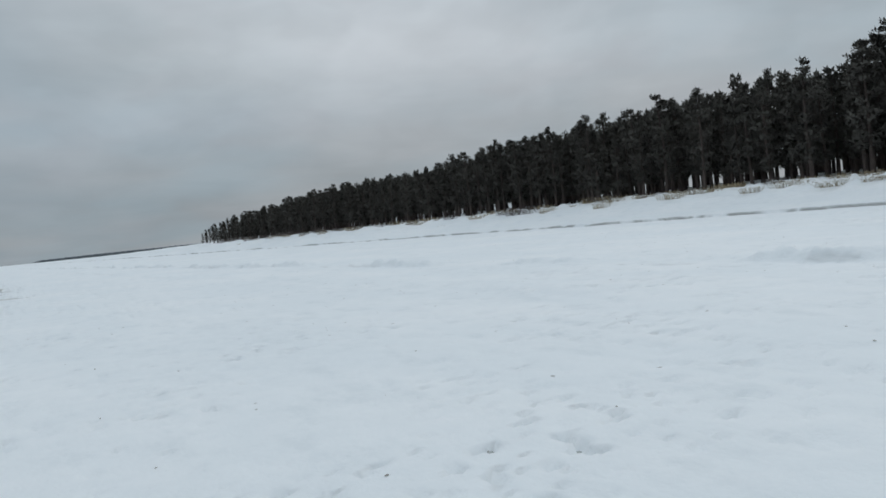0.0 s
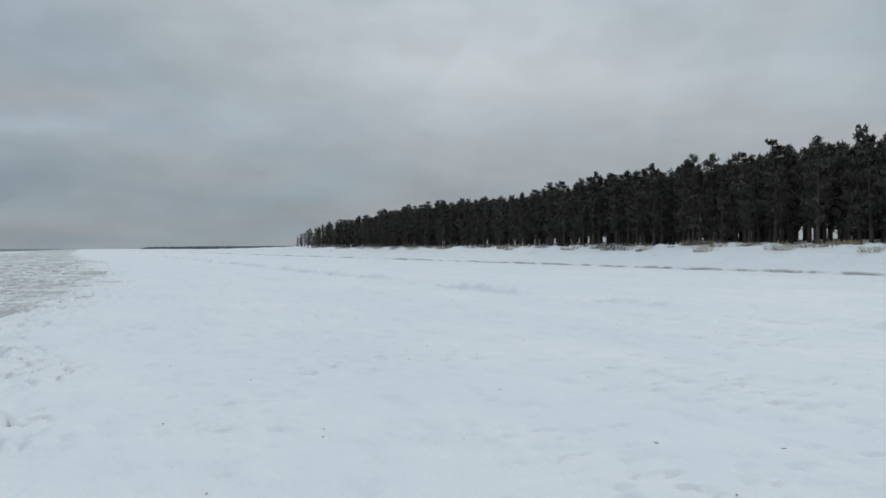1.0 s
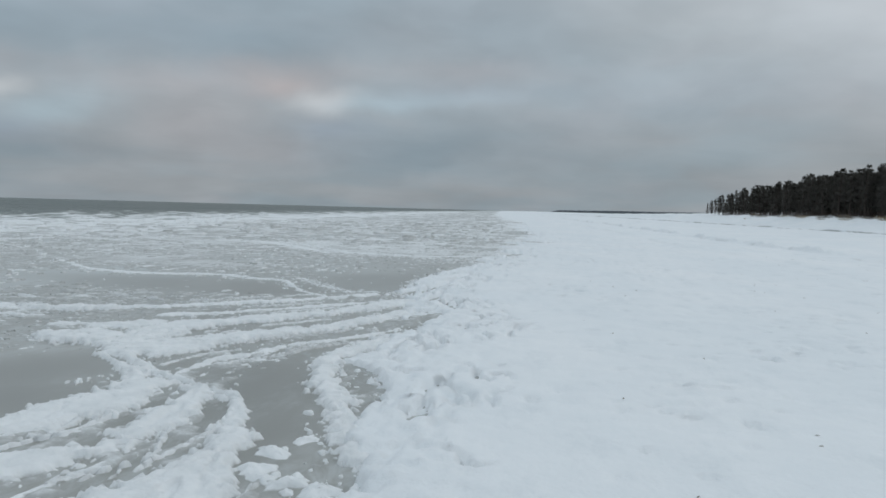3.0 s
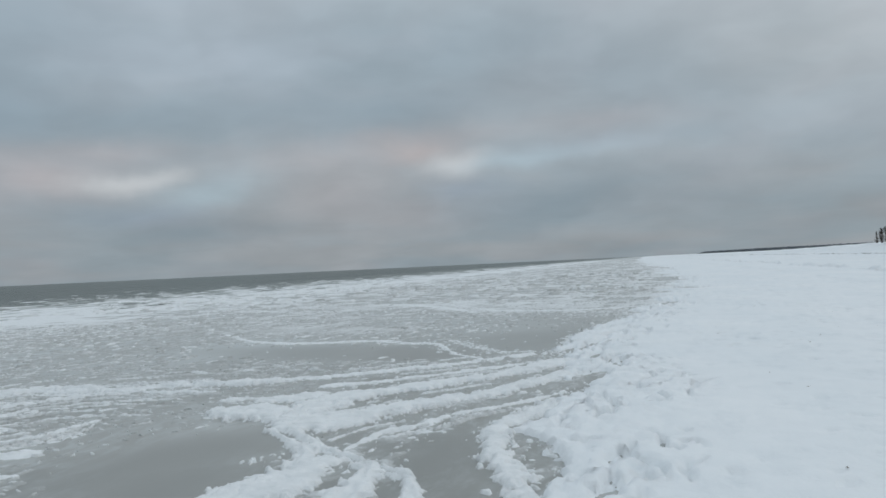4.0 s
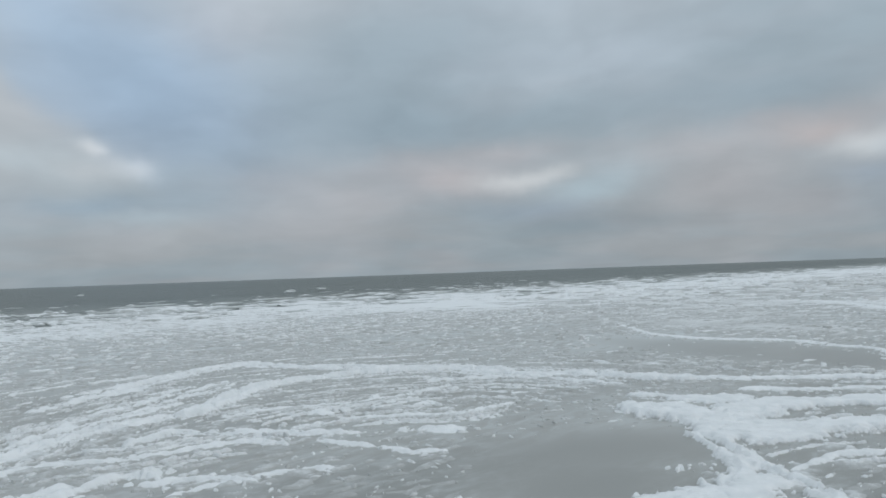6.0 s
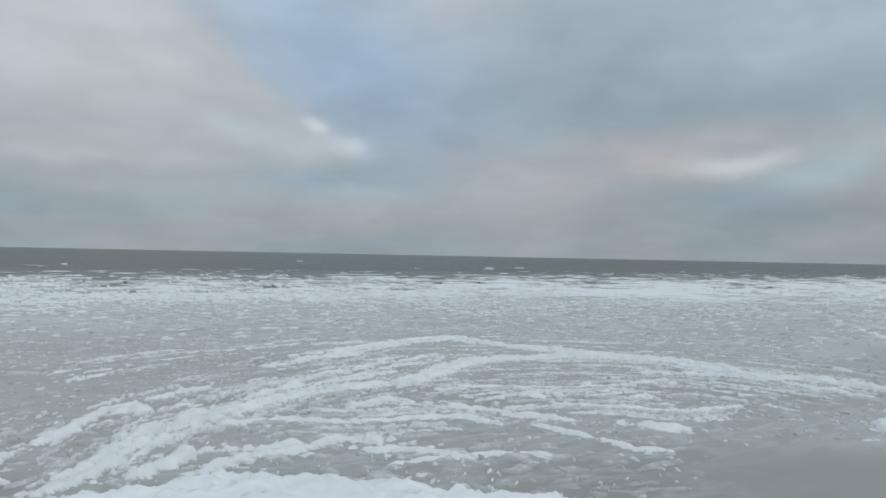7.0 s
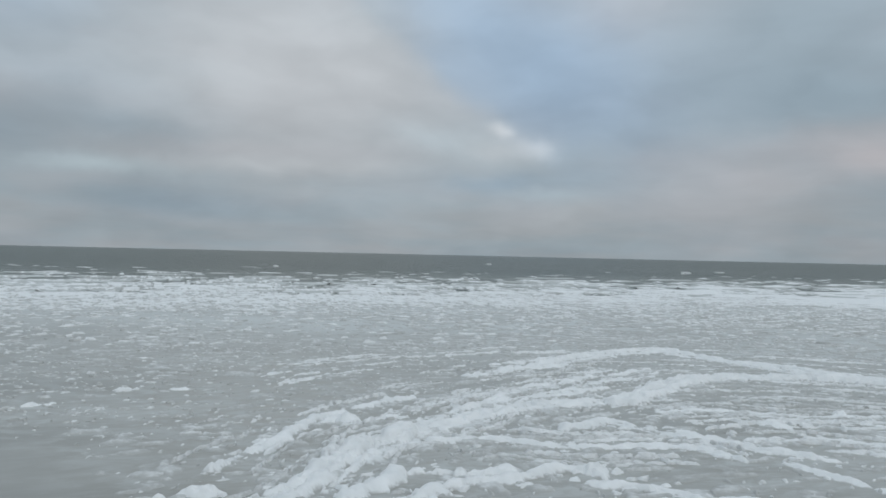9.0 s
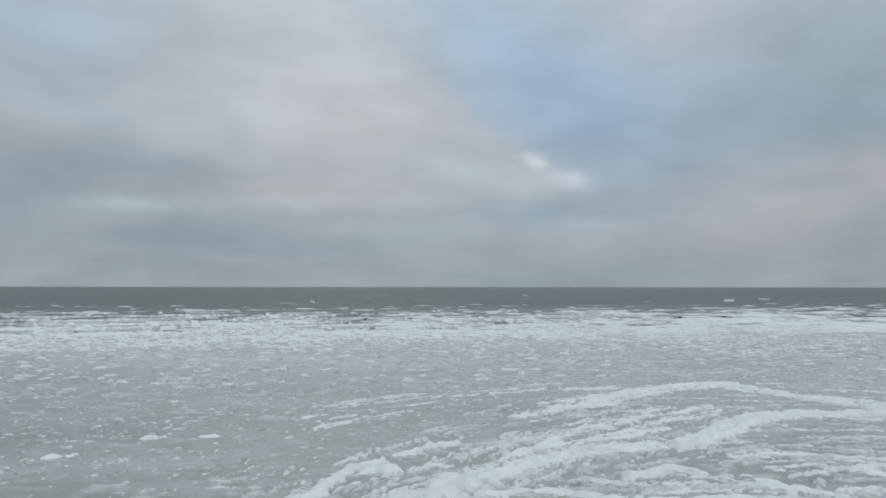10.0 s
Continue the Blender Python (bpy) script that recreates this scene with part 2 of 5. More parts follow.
def ice_material():
    m, g, b = material("grey_sea_ice", 0.3)
    p = place(g)
    streak = g.noise(g.scaled(p, 2.2, 0.9, 1.0), 3.0, 5.0, 0.62, 0.6)
    wide = g.noise(g.scaled(p, 1.0, 0.4, 1.0), 0.5, 3.0, 0.55)
    fine = g.noise(p, 16.0, 4.0, 0.6)
    clear = g.t.nodes.new("ShaderNodeAttribute")
    clear.attribute_name = "pool"
    open_ice = g.m("SUBTRACT", 1.0, clear.outputs["Fac"])
    frost = g.m("MULTIPLY", g.m("MULTIPLY", open_ice, 0.6), g.span(g.m("ADD", streak, g.m("MULTIPLY", g.m("SUBTRACT", wide, 0.5), 0.6)), 0.40, 0.70))
    # fine crisp rime, in short dashes along the shore
    dash = g.span(g.noise(g.scaled(p, 9.0, 3.4, 1.0), 1.0, 5.0, 0.66, 0.5), 0.52, 0.66)
    coarse = g.span(g.noise(g.scaled(p, 3.0, 1.5, 1.0), 1.0, 5.0, 0.66, 0.4), 0.50, 0.68)
    frost = g.m("MAXIMUM", frost, g.m("MULTIPLY", open_ice, g.m("MULTIPLY", g.m("MAXIMUM", dash, coarse), 0.46)))
    # farther out the whole sheet is rimed over
    sep = g.t.nodes.new("ShaderNodeSeparateXYZ")
    g.t.links.new(p, sep.inputs[0])
    rime = g.m("MAXIMUM", g.span(g.m("MULTIPLY_ADD", sep.outputs[1], -0.7, sep.outputs[0]), -11.0, -21.0), g.span(sep.outputs[1], 12.0, 28.0))
    rime = g.m("MULTIPLY", rime, g.span(g.noise(g.scaled(p, 0.5, 0.22, 1.0), 1.0, 4.0, 0.6), 0.25, 0.65, 0.55, 1.0))
    frost = g.m("MAXIMUM", frost, g.m("MULTIPLY", g.m("MULTIPLY", rime, open_ice), 0.9))
    base = g.mix(g.span(wide, 0.3, 0.7), (0.282, 0.282, 0.262), (0.362, 0.358, 0.332))
    base = g.mix(g.m("MULTIPLY", clear.outputs["Fac"], 0.5), base, (0.262, 0.260, 0.240))
    col = g.mix(frost, base, (0.62, 0.648, 0.652))
    g.t.links.new(col, b.inputs["Base Color"])
    g.t.links.new(g.m("MULTIPLY_ADD", frost, 0.5, 0.28), b.inputs["Roughness"])
    b.inputs["Specular IOR Level"].default_value = 0.4
    bump(g, b, g.m("MULTIPLY", g.m("ADD", streak, g.m("MULTIPLY", fine, 0.3)), open_ice), 0.2, 0.02)
    return m


def water_material():
    m, g, b = material("cold_sea_water", 0.18)
    p = place(g)
    b.inputs["IOR"].default_value = 1.33
    b.inputs["Roughness"].default_value = 0.36
    b.inputs["Specular IOR Level"].default_value = 0.42
    wide = g.noise(g.scaled(p, 0.05, 0.008, 1.0), 1.0, 3.0, 0.5)
    col = g.mix(g.span(wide, 0.3, 0.7), (0.088, 0.108, 0.098), (0.125, 0.143, 0.130))
    # paler streaks in the water off the floes' edge, thinning out to sea
    sep = g.t.nodes.new("ShaderNodeSeparateXYZ")
    g.t.links.new(p, sep.inputs[0])
    pale_streaks = g.m("MULTIPLY", g.span(sep.outputs[0], -75.0, -38.0), g.span(g.noise(g.scaled(p, 0.5, 0.10, 1.0), 1.0, 5.0, 0.6), 0.30, 0.66))
    g.t.links.new(g.mix(g.m("MULTIPLY", pale_streaks, 0.7), col, (0.29, 0.315, 0.295)), b.inputs["Base Color"])
    bump(g, b, g.noise(g.scaled(p, 1.0, 0.45, 1.0), 1.3, 5.0, 0.6), 1.0, 0.5)
    return m


def plain(name, a, b_col, scale, rough, relief=0.3, depth=0.02, stretch=(1, 1, 1)):
    m, g, b = material(name, rough)
    p = g.scaled(place(g), *stretch)
    n = g.span(g.noise(p, scale, 4.0, 0.6), 0.3, 0.7)
    rnd = g.t.nodes.new("ShaderNodeObjectInfo").outputs["Random"]
    col = g.mix(n, a, b_col)
    hsv = g.t.nodes.new("ShaderNodeHueSaturation")
    g.t.links.new(col, hsv.inputs["Color"])
    g.t.links.new(g.m("MULTIPLY_ADD", rnd, 0.36, 0.82), hsv.inputs["Value"])
    g.t.links.new(hsv.outputs[0], b.inputs["Base Color"])
    b.inputs["Specular IOR Level"].default_value = 0.2
    bump(g, b, g.noise(p, scale * 2.5, 3.0, 0.6), relief, depth)
    return m


SNOW, SLUSH, ICE, WATER = snow_material(), slush_material(), ice_material(), water_material()
BARK = plain("pine_bark", (0.055, 0.044, 0.040), (0.095, 0.075, 0.066), 6.0, 0.9, 0.8, 0.03, (1, 1, 0.3))
NEEDLES = plain("pine_needles", (0.085, 0.082, 0.072), (0.112, 0.107, 0.094), 3.0, 0.97)
STRAW = plain("dry_dune_grass", (0.24, 0.19, 0.12), (0.36, 0.30, 0.20), 5.0, 0.9)
TWIG = plain("bare_twigs", (0.10, 0.085, 0.075), (0.17, 0.15, 0.14), 6.0, 0.9)
# base colour paled to blue-grey: the haze of distance is painted in
FARWOOD = plain("far_woods_in_haze", (0.10, 0.115, 0.125), (0.14, 0.155, 0.165), 0.05, 0.95)
DEBRIS = plain("wet_reed_scraps", (0.24, 0.22, 0.19), (0.34, 0.31, 0.27), 9.0, 0.9)


# ---- noise and mesh tools ----
PERM = np.random.default_rng(4).permutation(1024).astype(np.int32)
SPIN = np.random.default_rng(6).uniform(0, 2 * np.pi, 1024)
COS, SIN = np.cos(SPIN).astype(np.float32), np.sin(SPIN).astype(np.float32)


def perlin(x, y, seed=0):
    """Gradient noise, about -0.7 to 0.7."""
    x, y = np.asarray(x, float), np.asarray(y, float)
    ix, iy = np.floor(x), np.floor(y)
    fx, fy = (x - ix).astype(np.float32), (y - iy).astype(np.float32)
    ix, iy = ix.astype(np.int32) + seed * 17, iy.astype(np.int32) + seed * 29
    u, v = fx * fx * fx * (fx * (fx * 6 - 15) + 10), fy * fy * fy * (fy * (fy * 6 - 15) + 10)
    cols = []
    for dx in (0, 1):
        p = PERM[(ix + dx) & 1023]
        ends = []
        for dy in (0, 1):
            k = PERM[(p + iy + dy) & 1023]
            ends.append(COS[k] * (fx - dx) + SIN[k] * (fy - dy))
        cols.append(ends[0] + (ends[1] - ends[0]) * v)
    return cols[0] + (cols[1] - cols[0]) * u


def fbm(x, y, octaves=4, seed=0, gain=0.5):
    out, amp = 0.0, 1.0
    for k in range(octaves):
        out, amp, x, y = out + amp * perlin(x, y, seed + k), amp * gain, x * 2.03 + 3.7, y * 2.03 - 1.9
    return out


def billow(x, y, octaves=3, seed=0):
    """Rounded lumps with creases between them, 0 to about 1."""
    out, amp, norm = 0.0, 1.0, 0.0
    for k in range(octaves):
        out, norm = out + amp * (1 - np.minimum(1, np.abs(perlin(x, y, seed + k)) * 2.6)), norm + amp
        amp, x, y = amp * 0.5, x * 2.07 + 1.3, y * 2.07 + 5.1
    return 1 - out / norm


def smooth(x, a, b):
    t = np.clip((x - a) / (b - a), 0, 1)
    return t * t * (3 - 2 * t)


def mesh_of(name, verts, faces, shade=True):
    """verts (n, 3), faces (m, k), all of one size."""
    me = bpy.data.meshes.new(name)
    verts, faces = np.asarray(verts, np.float32), np.asarray(faces, np.int32)
    me.vertices.add(len(verts))
    me.vertices.foreach_set("co", verts.ravel())
    me.loops.add(faces.size)
    me.loops.foreach_set("vertex_index", faces.ravel())
    me.polygons.add(len(faces))
    me.polygons.foreach_set("loop_start", np.arange(0, faces.size, faces.shape[1], dtype=np.int32))
    me.polygons.foreach_set("use_smooth", np.full(len(faces), shade))
    me.update(calc_edges=True)
    return me


def thing(name, me, mat, parent=None, label="", category="", group="", kind=""):
    me.materials.append(mat)
    ob = new(name, me)
    if parent is not None:
        ob.parent = parent
    return tagged(ob, label, category, group, kind)


def graded(lo, fine_lo, fine_hi, hi, step, growth, most=1e9):
    """Coordinates that are step apart between fine_lo and fine_hi and wider away from there."""
    mid = list(np.arange(fine_lo, fine_hi, step))
    right, d, v = [], step, fine_hi
    while v < hi:
        right.append(v)
        d = min(d * (1 + growth), most)
        v += d
    left, d, v = [], step, fine_lo - step
    while v > lo:
        left.append(v)
        d = min(d * (1 + growth), most)
        v -= d
    return np.array([lo] + left[::-1] + mid + right + [hi])


def grid_faces(ny, nx, keep=None):
    i = np.arange(ny * nx).reshape(ny, nx)
    f = np.stack([i[:-1, :-1], i[:-1, 1:], i[1:, 1:], i[1:, :-1]], -1).reshape(-1, 4)
    return f if keep is None else f[keep.ravel()]


def sheet(name, xs, ys, height, mat, cull=None, film=None, **tags):
    X, Y = np.meshgrid(xs, ys)
    Z = height(X, Y)
    keep = None
    if cull is not None:
        top = np.maximum(np.maximum(Z[:-1, :-1], Z[:-1, 1:]), np.maximum(Z[1:, 1:], Z[1:, :-1]))
        keep = top > cull
    f = grid_faces(len(ys), len(xs), keep)
    v = np.stack([X, Y, Z], -1).reshape(-1, 3)
    used = np.zeros(len(v), bool)
    used[f.ravel()] = True
    index = np.cumsum(used) - 1
    me = mesh_of(name, v[used], index[f])
    if film is not None:
        put_film(me, film(*v[used].T))
    return thing(name, me, mat, **tags)


def put_film(me, values):
    me.attributes.new("film", "FLOAT", "POINT").data.foreach_set("value", np.asarray(values, np.float32))


def spline(pts, step, soft=0.35):
    """An even, rounded line through a few plan points; further columns are carried along."""
    p = np.array(pts, float)
    t = np.concatenate([[0], np.cumsum(np.hypot(*np.diff(p[:, :2], axis=0).T))])
    fine = np.linspace(0, t[-1], max(8, int(t[-1] / step)))
    q = np.stack([np.interp(fine, t, c) for c in p.T], 1)
    n = max(1, int(soft / step))
    pad = np.concatenate([np.repeat(q[:1], n, 0), q, np.repeat(q[-1:], n, 0)])
    kernel = np.hanning(2 * n + 3)[1:-1]
    kernel /= kernel.sum()
    return evenly(np.stack([np.convolve(c, kernel, "valid") for c in pad.T], 1), step)


def evenly(p, step):
    t = np.concatenate([[0], np.cumsum(np.hypot(*np.diff(p[:, :2], axis=0).T))])
    fine = np.linspace(0, t[-1], max(8, int(t[-1] / step)))
    return np.stack([np.interp(fine, t, c) for c in p.T], 1)


# ---- the ground: one sheet of snow, from the sea ice over beach and dune to the horizon ----
EDGE = [(-4, -1500), (-4, -40), (-3.9, -5), (-4.1, -1), (-4.7, 0.5), (-5.5, 1.3), (-5.95, 1.9), (-6.15, 2.5), (-6.1, 3.3), (-5.6, 4.1),
        (-4.8, 4.85), (-3.7, 4.7), (-2.6, 4.45), (-1.5, 4.45), (-0.7, 4.95), (-0.95, 5.5), (-1.08, 6.1), (-1.12, 6.5), (-1.03, 6.85), (-1.14, 7.4), (-1.22, 7.8),
        (-1.42, 8.2), (-1.4, 8.9), (-1.12, 10.1), (-1.3, 11.4), (-1.6, 12.8), (-1.85, 14.2), (-1.75, 16.2), (-1.5, 18), (-0.85, 20.5), (-0.5, 24.5), (0.1, 30), (1.0, 42), (2.3, 51), (0.8, 62),
        (1.9, 90), (-1, 172), (-4, 400), (-6, 3000)]


def shore_distance(X, Y):
    """Metres inland of the snow's edge, negative out on the ice."""
    best, side = np.full(X.shape, 1e9), np.zeros(X.shape)
    for (ax, ay), (bx, by) in zip(EDGE, EDGE[1:]):
        dx, dy = bx - ax, by - ay
        t = np.clip(((X - ax) * dx + (Y - ay) * dy) / (dx * dx + dy * dy), 0, 1)
        d = np.hypot(X - ax - t * dx, Y - ay - t * dy)
        cross = dx * (Y - ay) - dy * (X - ax)
        near = d < best
        best = np.where(near, d, best)
        side = np.where(near, -np.sign(cross), side)
    return best * side


def along(Y, freq, octaves, seed):
    """Noise that changes only along the shore."""
    y = Y[:, :1]
    return fbm(y * freq, y * 0 + 0.37, octaves, seed)


def dune_height(X, Y):
    foot = 33.5 + 0.9 * along(Y, 0.09, 2, 31) + 0.09 * along(Y, 0.4, 2, 33)
    fade = 1 - 0.55 * smooth(Y, 170, 420)
    rise = 0.07 + 0.20 * smooth(X, 2, 33)
    step = 0.13 * smooth(X, foot, foot + 0.10) * (0.55 + 0.8 * smooth(along(Y, 0.13, 3, 35), -0.4, 0.3))
    face = (1.32 + 0.22 * fbm(X * 0.05, Y * 0.12, 3, 37)) * smooth(X, foot + 0.6, foot + 8.5)
    humps = 0.16 * fbm(X * 0.35, Y * 0.35, 4, 39) * smooth(X, foot + 2, foot + 7)
    humps += 0.30 * np.maximum(0, fbm(X * 0.9, Y * 0.8, 3, 40)) * smooth(X, 36, 38.5) * (1 - smooth(X, 43, 45))
    wood = 0.5 * smooth(X, 47.5, 56) * fade
    return (rise + (step + face + humps) * fade) + wood, foot


def snow_height(X, Y):
    d = shore_distance(X, Y)
    reach = smooth(12 - np.hypot(X + 2, Y - 6) * 0.4, 0, 6)
    d = d + (1.5 * smooth(Y, 13, 40) + 2.0 * smooth(Y, 40, 90)) * fbm(X * 0.22, Y * 0.75, 3, 5) + 0.04 + 0.22 * fbm(X * 1.5, Y * 1.1, 3, 3) + 0.14 * fbm(X * 4.5, Y * 4.5, 3, 7) * reach
    base, foot = dune_height(X, Y)
    far = smooth(Y, 18, 40)
    lip = smooth(d, -0.06 - 0.1 * far, 0.03 + 0.1 * far)
    z = -0.16 + 0.19 * lip + (base - 0.03) * smooth(d, -0.05, 0.35)
    deep = smooth(Y, 6, 9) * (1 - smooth(Y, 30, 50))
    rough = smooth(d, -0.3, 0.1) * (1 - smooth(d, 0.2 + 0.4 * deep, 1.0 + 0.9 * deep))
    z += rough * (0.055 * billow(X * 3.4, Y * 3.4, 3, 11) + 0.035 * billow(X * 9.0, Y * 9.0, 2, 12) - 0.022)
    # cracks where the fringe has broken away
    crack = np.exp(-(fbm(X * 2.6, Y * 0.9, 3, 27) / 0.045) ** 2) * smooth(fbm(X * 0.9, Y * 0.6, 2, 29), -0.22, 0.1)
    z -= (0.09 + 0.09 * deep) * crack * smooth(d, 0.02, 0.2) * (1 - smooth(d, 0.5 + 0.5 * deep, 1.0 + 0.7 * deep))
    inland = smooth(d, 0.4, 2.0)
    z += inland * (0.030 * fbm(X * 0.45, Y * 0.3, 4, 13) + 0.012 * fbm(X * 2.1, Y * 2.1, 3, 17))
    # trodden and wind-pitted patches
    pits = np.maximum(0, fbm(X * 5.2, Y * 4.4, 3, 19) - 0.26) * smooth(fbm(X * 0.4, Y * 0.4, 2, 23), -0.15, 0.35)
    z -= inland * 0.34 * pits
    prints = np.maximum(0, fbm(X * 1.5, Y * 1.5, 2, 25) - 0.34)
    z -= inland * 0.10 * prints
    dents = smooth(perlin(X * 4.6, Y * 3.8, 26), 0.36, 0.50) * smooth(fbm(X * 0.3, Y * 0.22, 2, 28), -0.2, 0.2)
    z -= inland * 0.045 * dents
    # long drifts parallel to the shore
    for x0, amp, wide, seed in ((12.6, 0.20, 0.40, 51), (22.5, 0.11, 0.7, 53), (28.5, 0.10, 0.6, 55), (8.5, 0.06, 0.6, 57)):
        line = x0 + 0.8 * along(Y, 0.07, 3, seed) + 0.35 * along(Y, 0.55, 3, seed + 1)
        u = (X - line) / wide
        z += amp * smooth(along(Y, 0.25, 2, seed + 2), -0.35, 0.25) * np.where(u < 0, np.exp(-(u * 2.6) ** 2), np.exp(-(u * 0.7) ** 2)) * (1 + 1.3 * fbm(X * 2.6, Y * 1.8, 3, seed + 3))
    # dark hollows of open ice inside the shore's fringe
    for hx, hy, rx, ry, turn, deep in HOLLOWS:
        c, s = math.cos(radians(turn)), math.sin(radians(turn))
        u, v = ((X - hx) * c + (Y - hy) * s) / rx, (-(X - hx) * s + (Y - hy) * c) / ry
        wob = 1.1 * fbm(X * 5, Y * 4, 3, 61)
        z -= deep * np.exp(-np.maximum((u * u + v * v) * (1 + wob), 0) ** 1.5)
    return z


HOLLOWS = [(-1.12, 11.3, 0.17, 0.5, -12, 0.3), (-1.38, 14.8, 0.09, 0.75, -14, 0.3), (-1.2, 13.4, 0.06, 0.45, -8, 0.3), (-1.15, 16.6, 0.08, 0.6, -16, 0.3), (-0.85, 12.4, 0.10, 0.4, 10, 0.1), (-1.75, 13.9, 0.12, 0.5, -10, 0.3), (-0.95, 22.0, 0.5, 0.35, 0, 0.3), (-1.0, 18.4, 0.10, 0.5, -30, 0.2), (-0.2, 22.8, 0.25, 0.3, 0, 0.15), (-0.7, 26.3, 1.3, 0.9, 0, 0.3), (0.6, 37, 1.4, 0.8, 0, 0.3), (-0.60, 6.62, 0.045, 0.26, -28, 0.09), (-0.52, 7.02, 0.06, 0.07, 0, 0.09), (-0.66, 6.38, 0.07, 0.06, 0, 0.09),
           (0.9, 47, 1.2, 0.8, 0, 0.3), (0.6, 55, 2.2, 1.0, 0, 0.3), (-0.3, 33, 0.6, 1.2, 0, 0.3), (0.2, 62, 1.5, 1.5, 0, 0.3)]

xs = np.concatenate([graded(-9, -6.5, -4.2, -4.15, 0.028, 0.05), np.arange(-4.1, -2.3, 0.075), np.arange(-2.25, 0.0, 0.04), graded(0.02, 0.05, 3.0, 46, 0.06, 0.014)])
xs = np.concatenate([xs[xs < 11.2], np.arange(11.2, 14.6, 0.12), xs[(xs > 14.7) & (xs < 32.2)], np.arange(32.2, 34.8, 0.045), np.arange(34.9, 44, 0.22), xs[xs > 44.1], graded(46.5, 47, 48, 3000, 0.8, 0.08)[1:]])
ys = np.concatenate([graded(-1500, 1.2, 5.4, 5.42, 0.03, 0.02), graded(5.44, 5.48, 12.0, 130, 0.048, 0.0155), graded(131.5, 132, 133, 3000, 1.5, 0.05)[1:]])
snow = sheet("ground", xs, ys, snow_height, SNOW, cull=-0.10, kind="structure", label="white wind-packed snow on a flat beach and low dune")


def sand_and_shade(X, Y):
    """Grey sand plus painted shade: on the dune's cut foot and along the drifts."""
    foot = dune_height(X, Y)[1]
    ragged = fbm(X * 2.0, Y * 0.8, 3, 47)
    # sand on the cut, with the undercut's shade painted into the same dark line
    cut = 0.85 * np.exp(-((X - foot - 0.03) / 0.04) ** 2) * smooth(along(Y, 0.5, 4, 41) + 0.9 * ragged, -0.38, 0.10)
    line = 12.6 + 0.8 * along(Y, 0.07, 3, 51) + 0.35 * along(Y, 0.55, 3, 52)
    # shade on the drifts' seaward side, painted in the sand colour
    drift = 0.2 * np.exp(-((X - line + 0.22) / 0.10) ** 2) * smooth(along(Y, 0.7, 3, 43) + ragged, 0.12, 0.4)
    crest = 0.12 * smooth(ragged + 0.6 * fbm(X * 0.5, Y * 0.3, 3, 45), 0.42, 0.62) * smooth(X, 37.5, 40) * (1 - smooth(X, 43, 46))
    return np.maximum(np.maximum(cut, drift), crest)


co = np.empty(len(snow.data.vertices) * 3, np.float32)
snow.data.vertices.foreach_get("co", co)
co = co.reshape(-1, 3)
snow.data.attributes.new("bare", "FLOAT", "POINT").data.foreach_set("value", sand_and_shade(co[:, :1], co[:, 1:2])[:, 0].astype(np.float32))


# ---- sea ice, slush crust and open water ----
POOLS = [(-4.3, 7.35, 1.15, 0.7, 65, 1), (-3.95, 6.4, 0.75, 0.7, 0, 1), (-1.95, 7.2, 0.33, 1.1, 8, 1), (-1.5, 6.0, 0.35, 0.8, 0, 1), (-7.4, 0.4, 1.6, 0.8, 30, 0.7),
         (-6.2, 14.6, 3.8, 1.0, -12, 0.5), (-2.9, 16.0, 1.1, 2.0, 0, 0.45)]


def pool_mask(X, Y):
    out = np.zeros(X.shape)
    for px, py, rx, ry, turn, clear in POOLS:
        c, s = math.cos(radians(turn)), math.sin(radians(turn))
        u, v = ((X - px) * c + (Y - py) * s) / rx, (-(X - px) * s + (Y - py) * c) / ry
        out = np.maximum(out, clear * np.exp(-(u * u + v * v) ** 2))
    return out


def ice_height(X, Y):
    away = -X
    line = 28 - 5 * smooth(Y, 25, 60) + 3 * along(Y, 0.03, 3, 71)
    n = 0.8 * fbm(X * 0.40, Y * 0.20, 3, 73) + 0.75 * fbm(X * 0.9, Y * 0.45, 4, 75, 0.6)
    gone = smooth(n, -0.20 + 0.55 * (away - line) / 20, -0.15 + 0.55 * (away - line) / 20)
    gone = np.where(away < line, 1.0, gone)
    return -0.16 + 0.16 * gone + 0.004 * fbm(X * 1.5, Y * 1.0, 3, 77)


xs = np.concatenate([graded(-62, -61, -24, -23.9, 0.24, 0.0), np.arange(-23.6, 6, 0.5)])
ys = graded(-400, -25, 60, 3000, 0.30, 0.035)
frozen = sheet("sea_ice", xs, ys, ice_height, ICE, cull=-0.12, kind="structure", label="smooth grey frozen slush ice along the shore")
co = np.empty(len(frozen.data.vertices) * 3, np.float32)
frozen.data.vertices.foreach_get("co", co)
co = co.reshape(-1, 3)
frozen.data.attributes.new("pool", "FLOAT", "POINT").data.foreach_set("value", pool_mask(co[:, 0], co[:, 1]).astype(np.float32))


water = thing("water", mesh_of("water", [(-4900, -4900, -0.07), (-26, -4900, -0.07), (-26, 4900, -0.07), (-4900, 4900, -0.07)], [(0, 1, 2, 3)]), WATER,
              kind="structure", label="dark grey open sea water to the horizon")


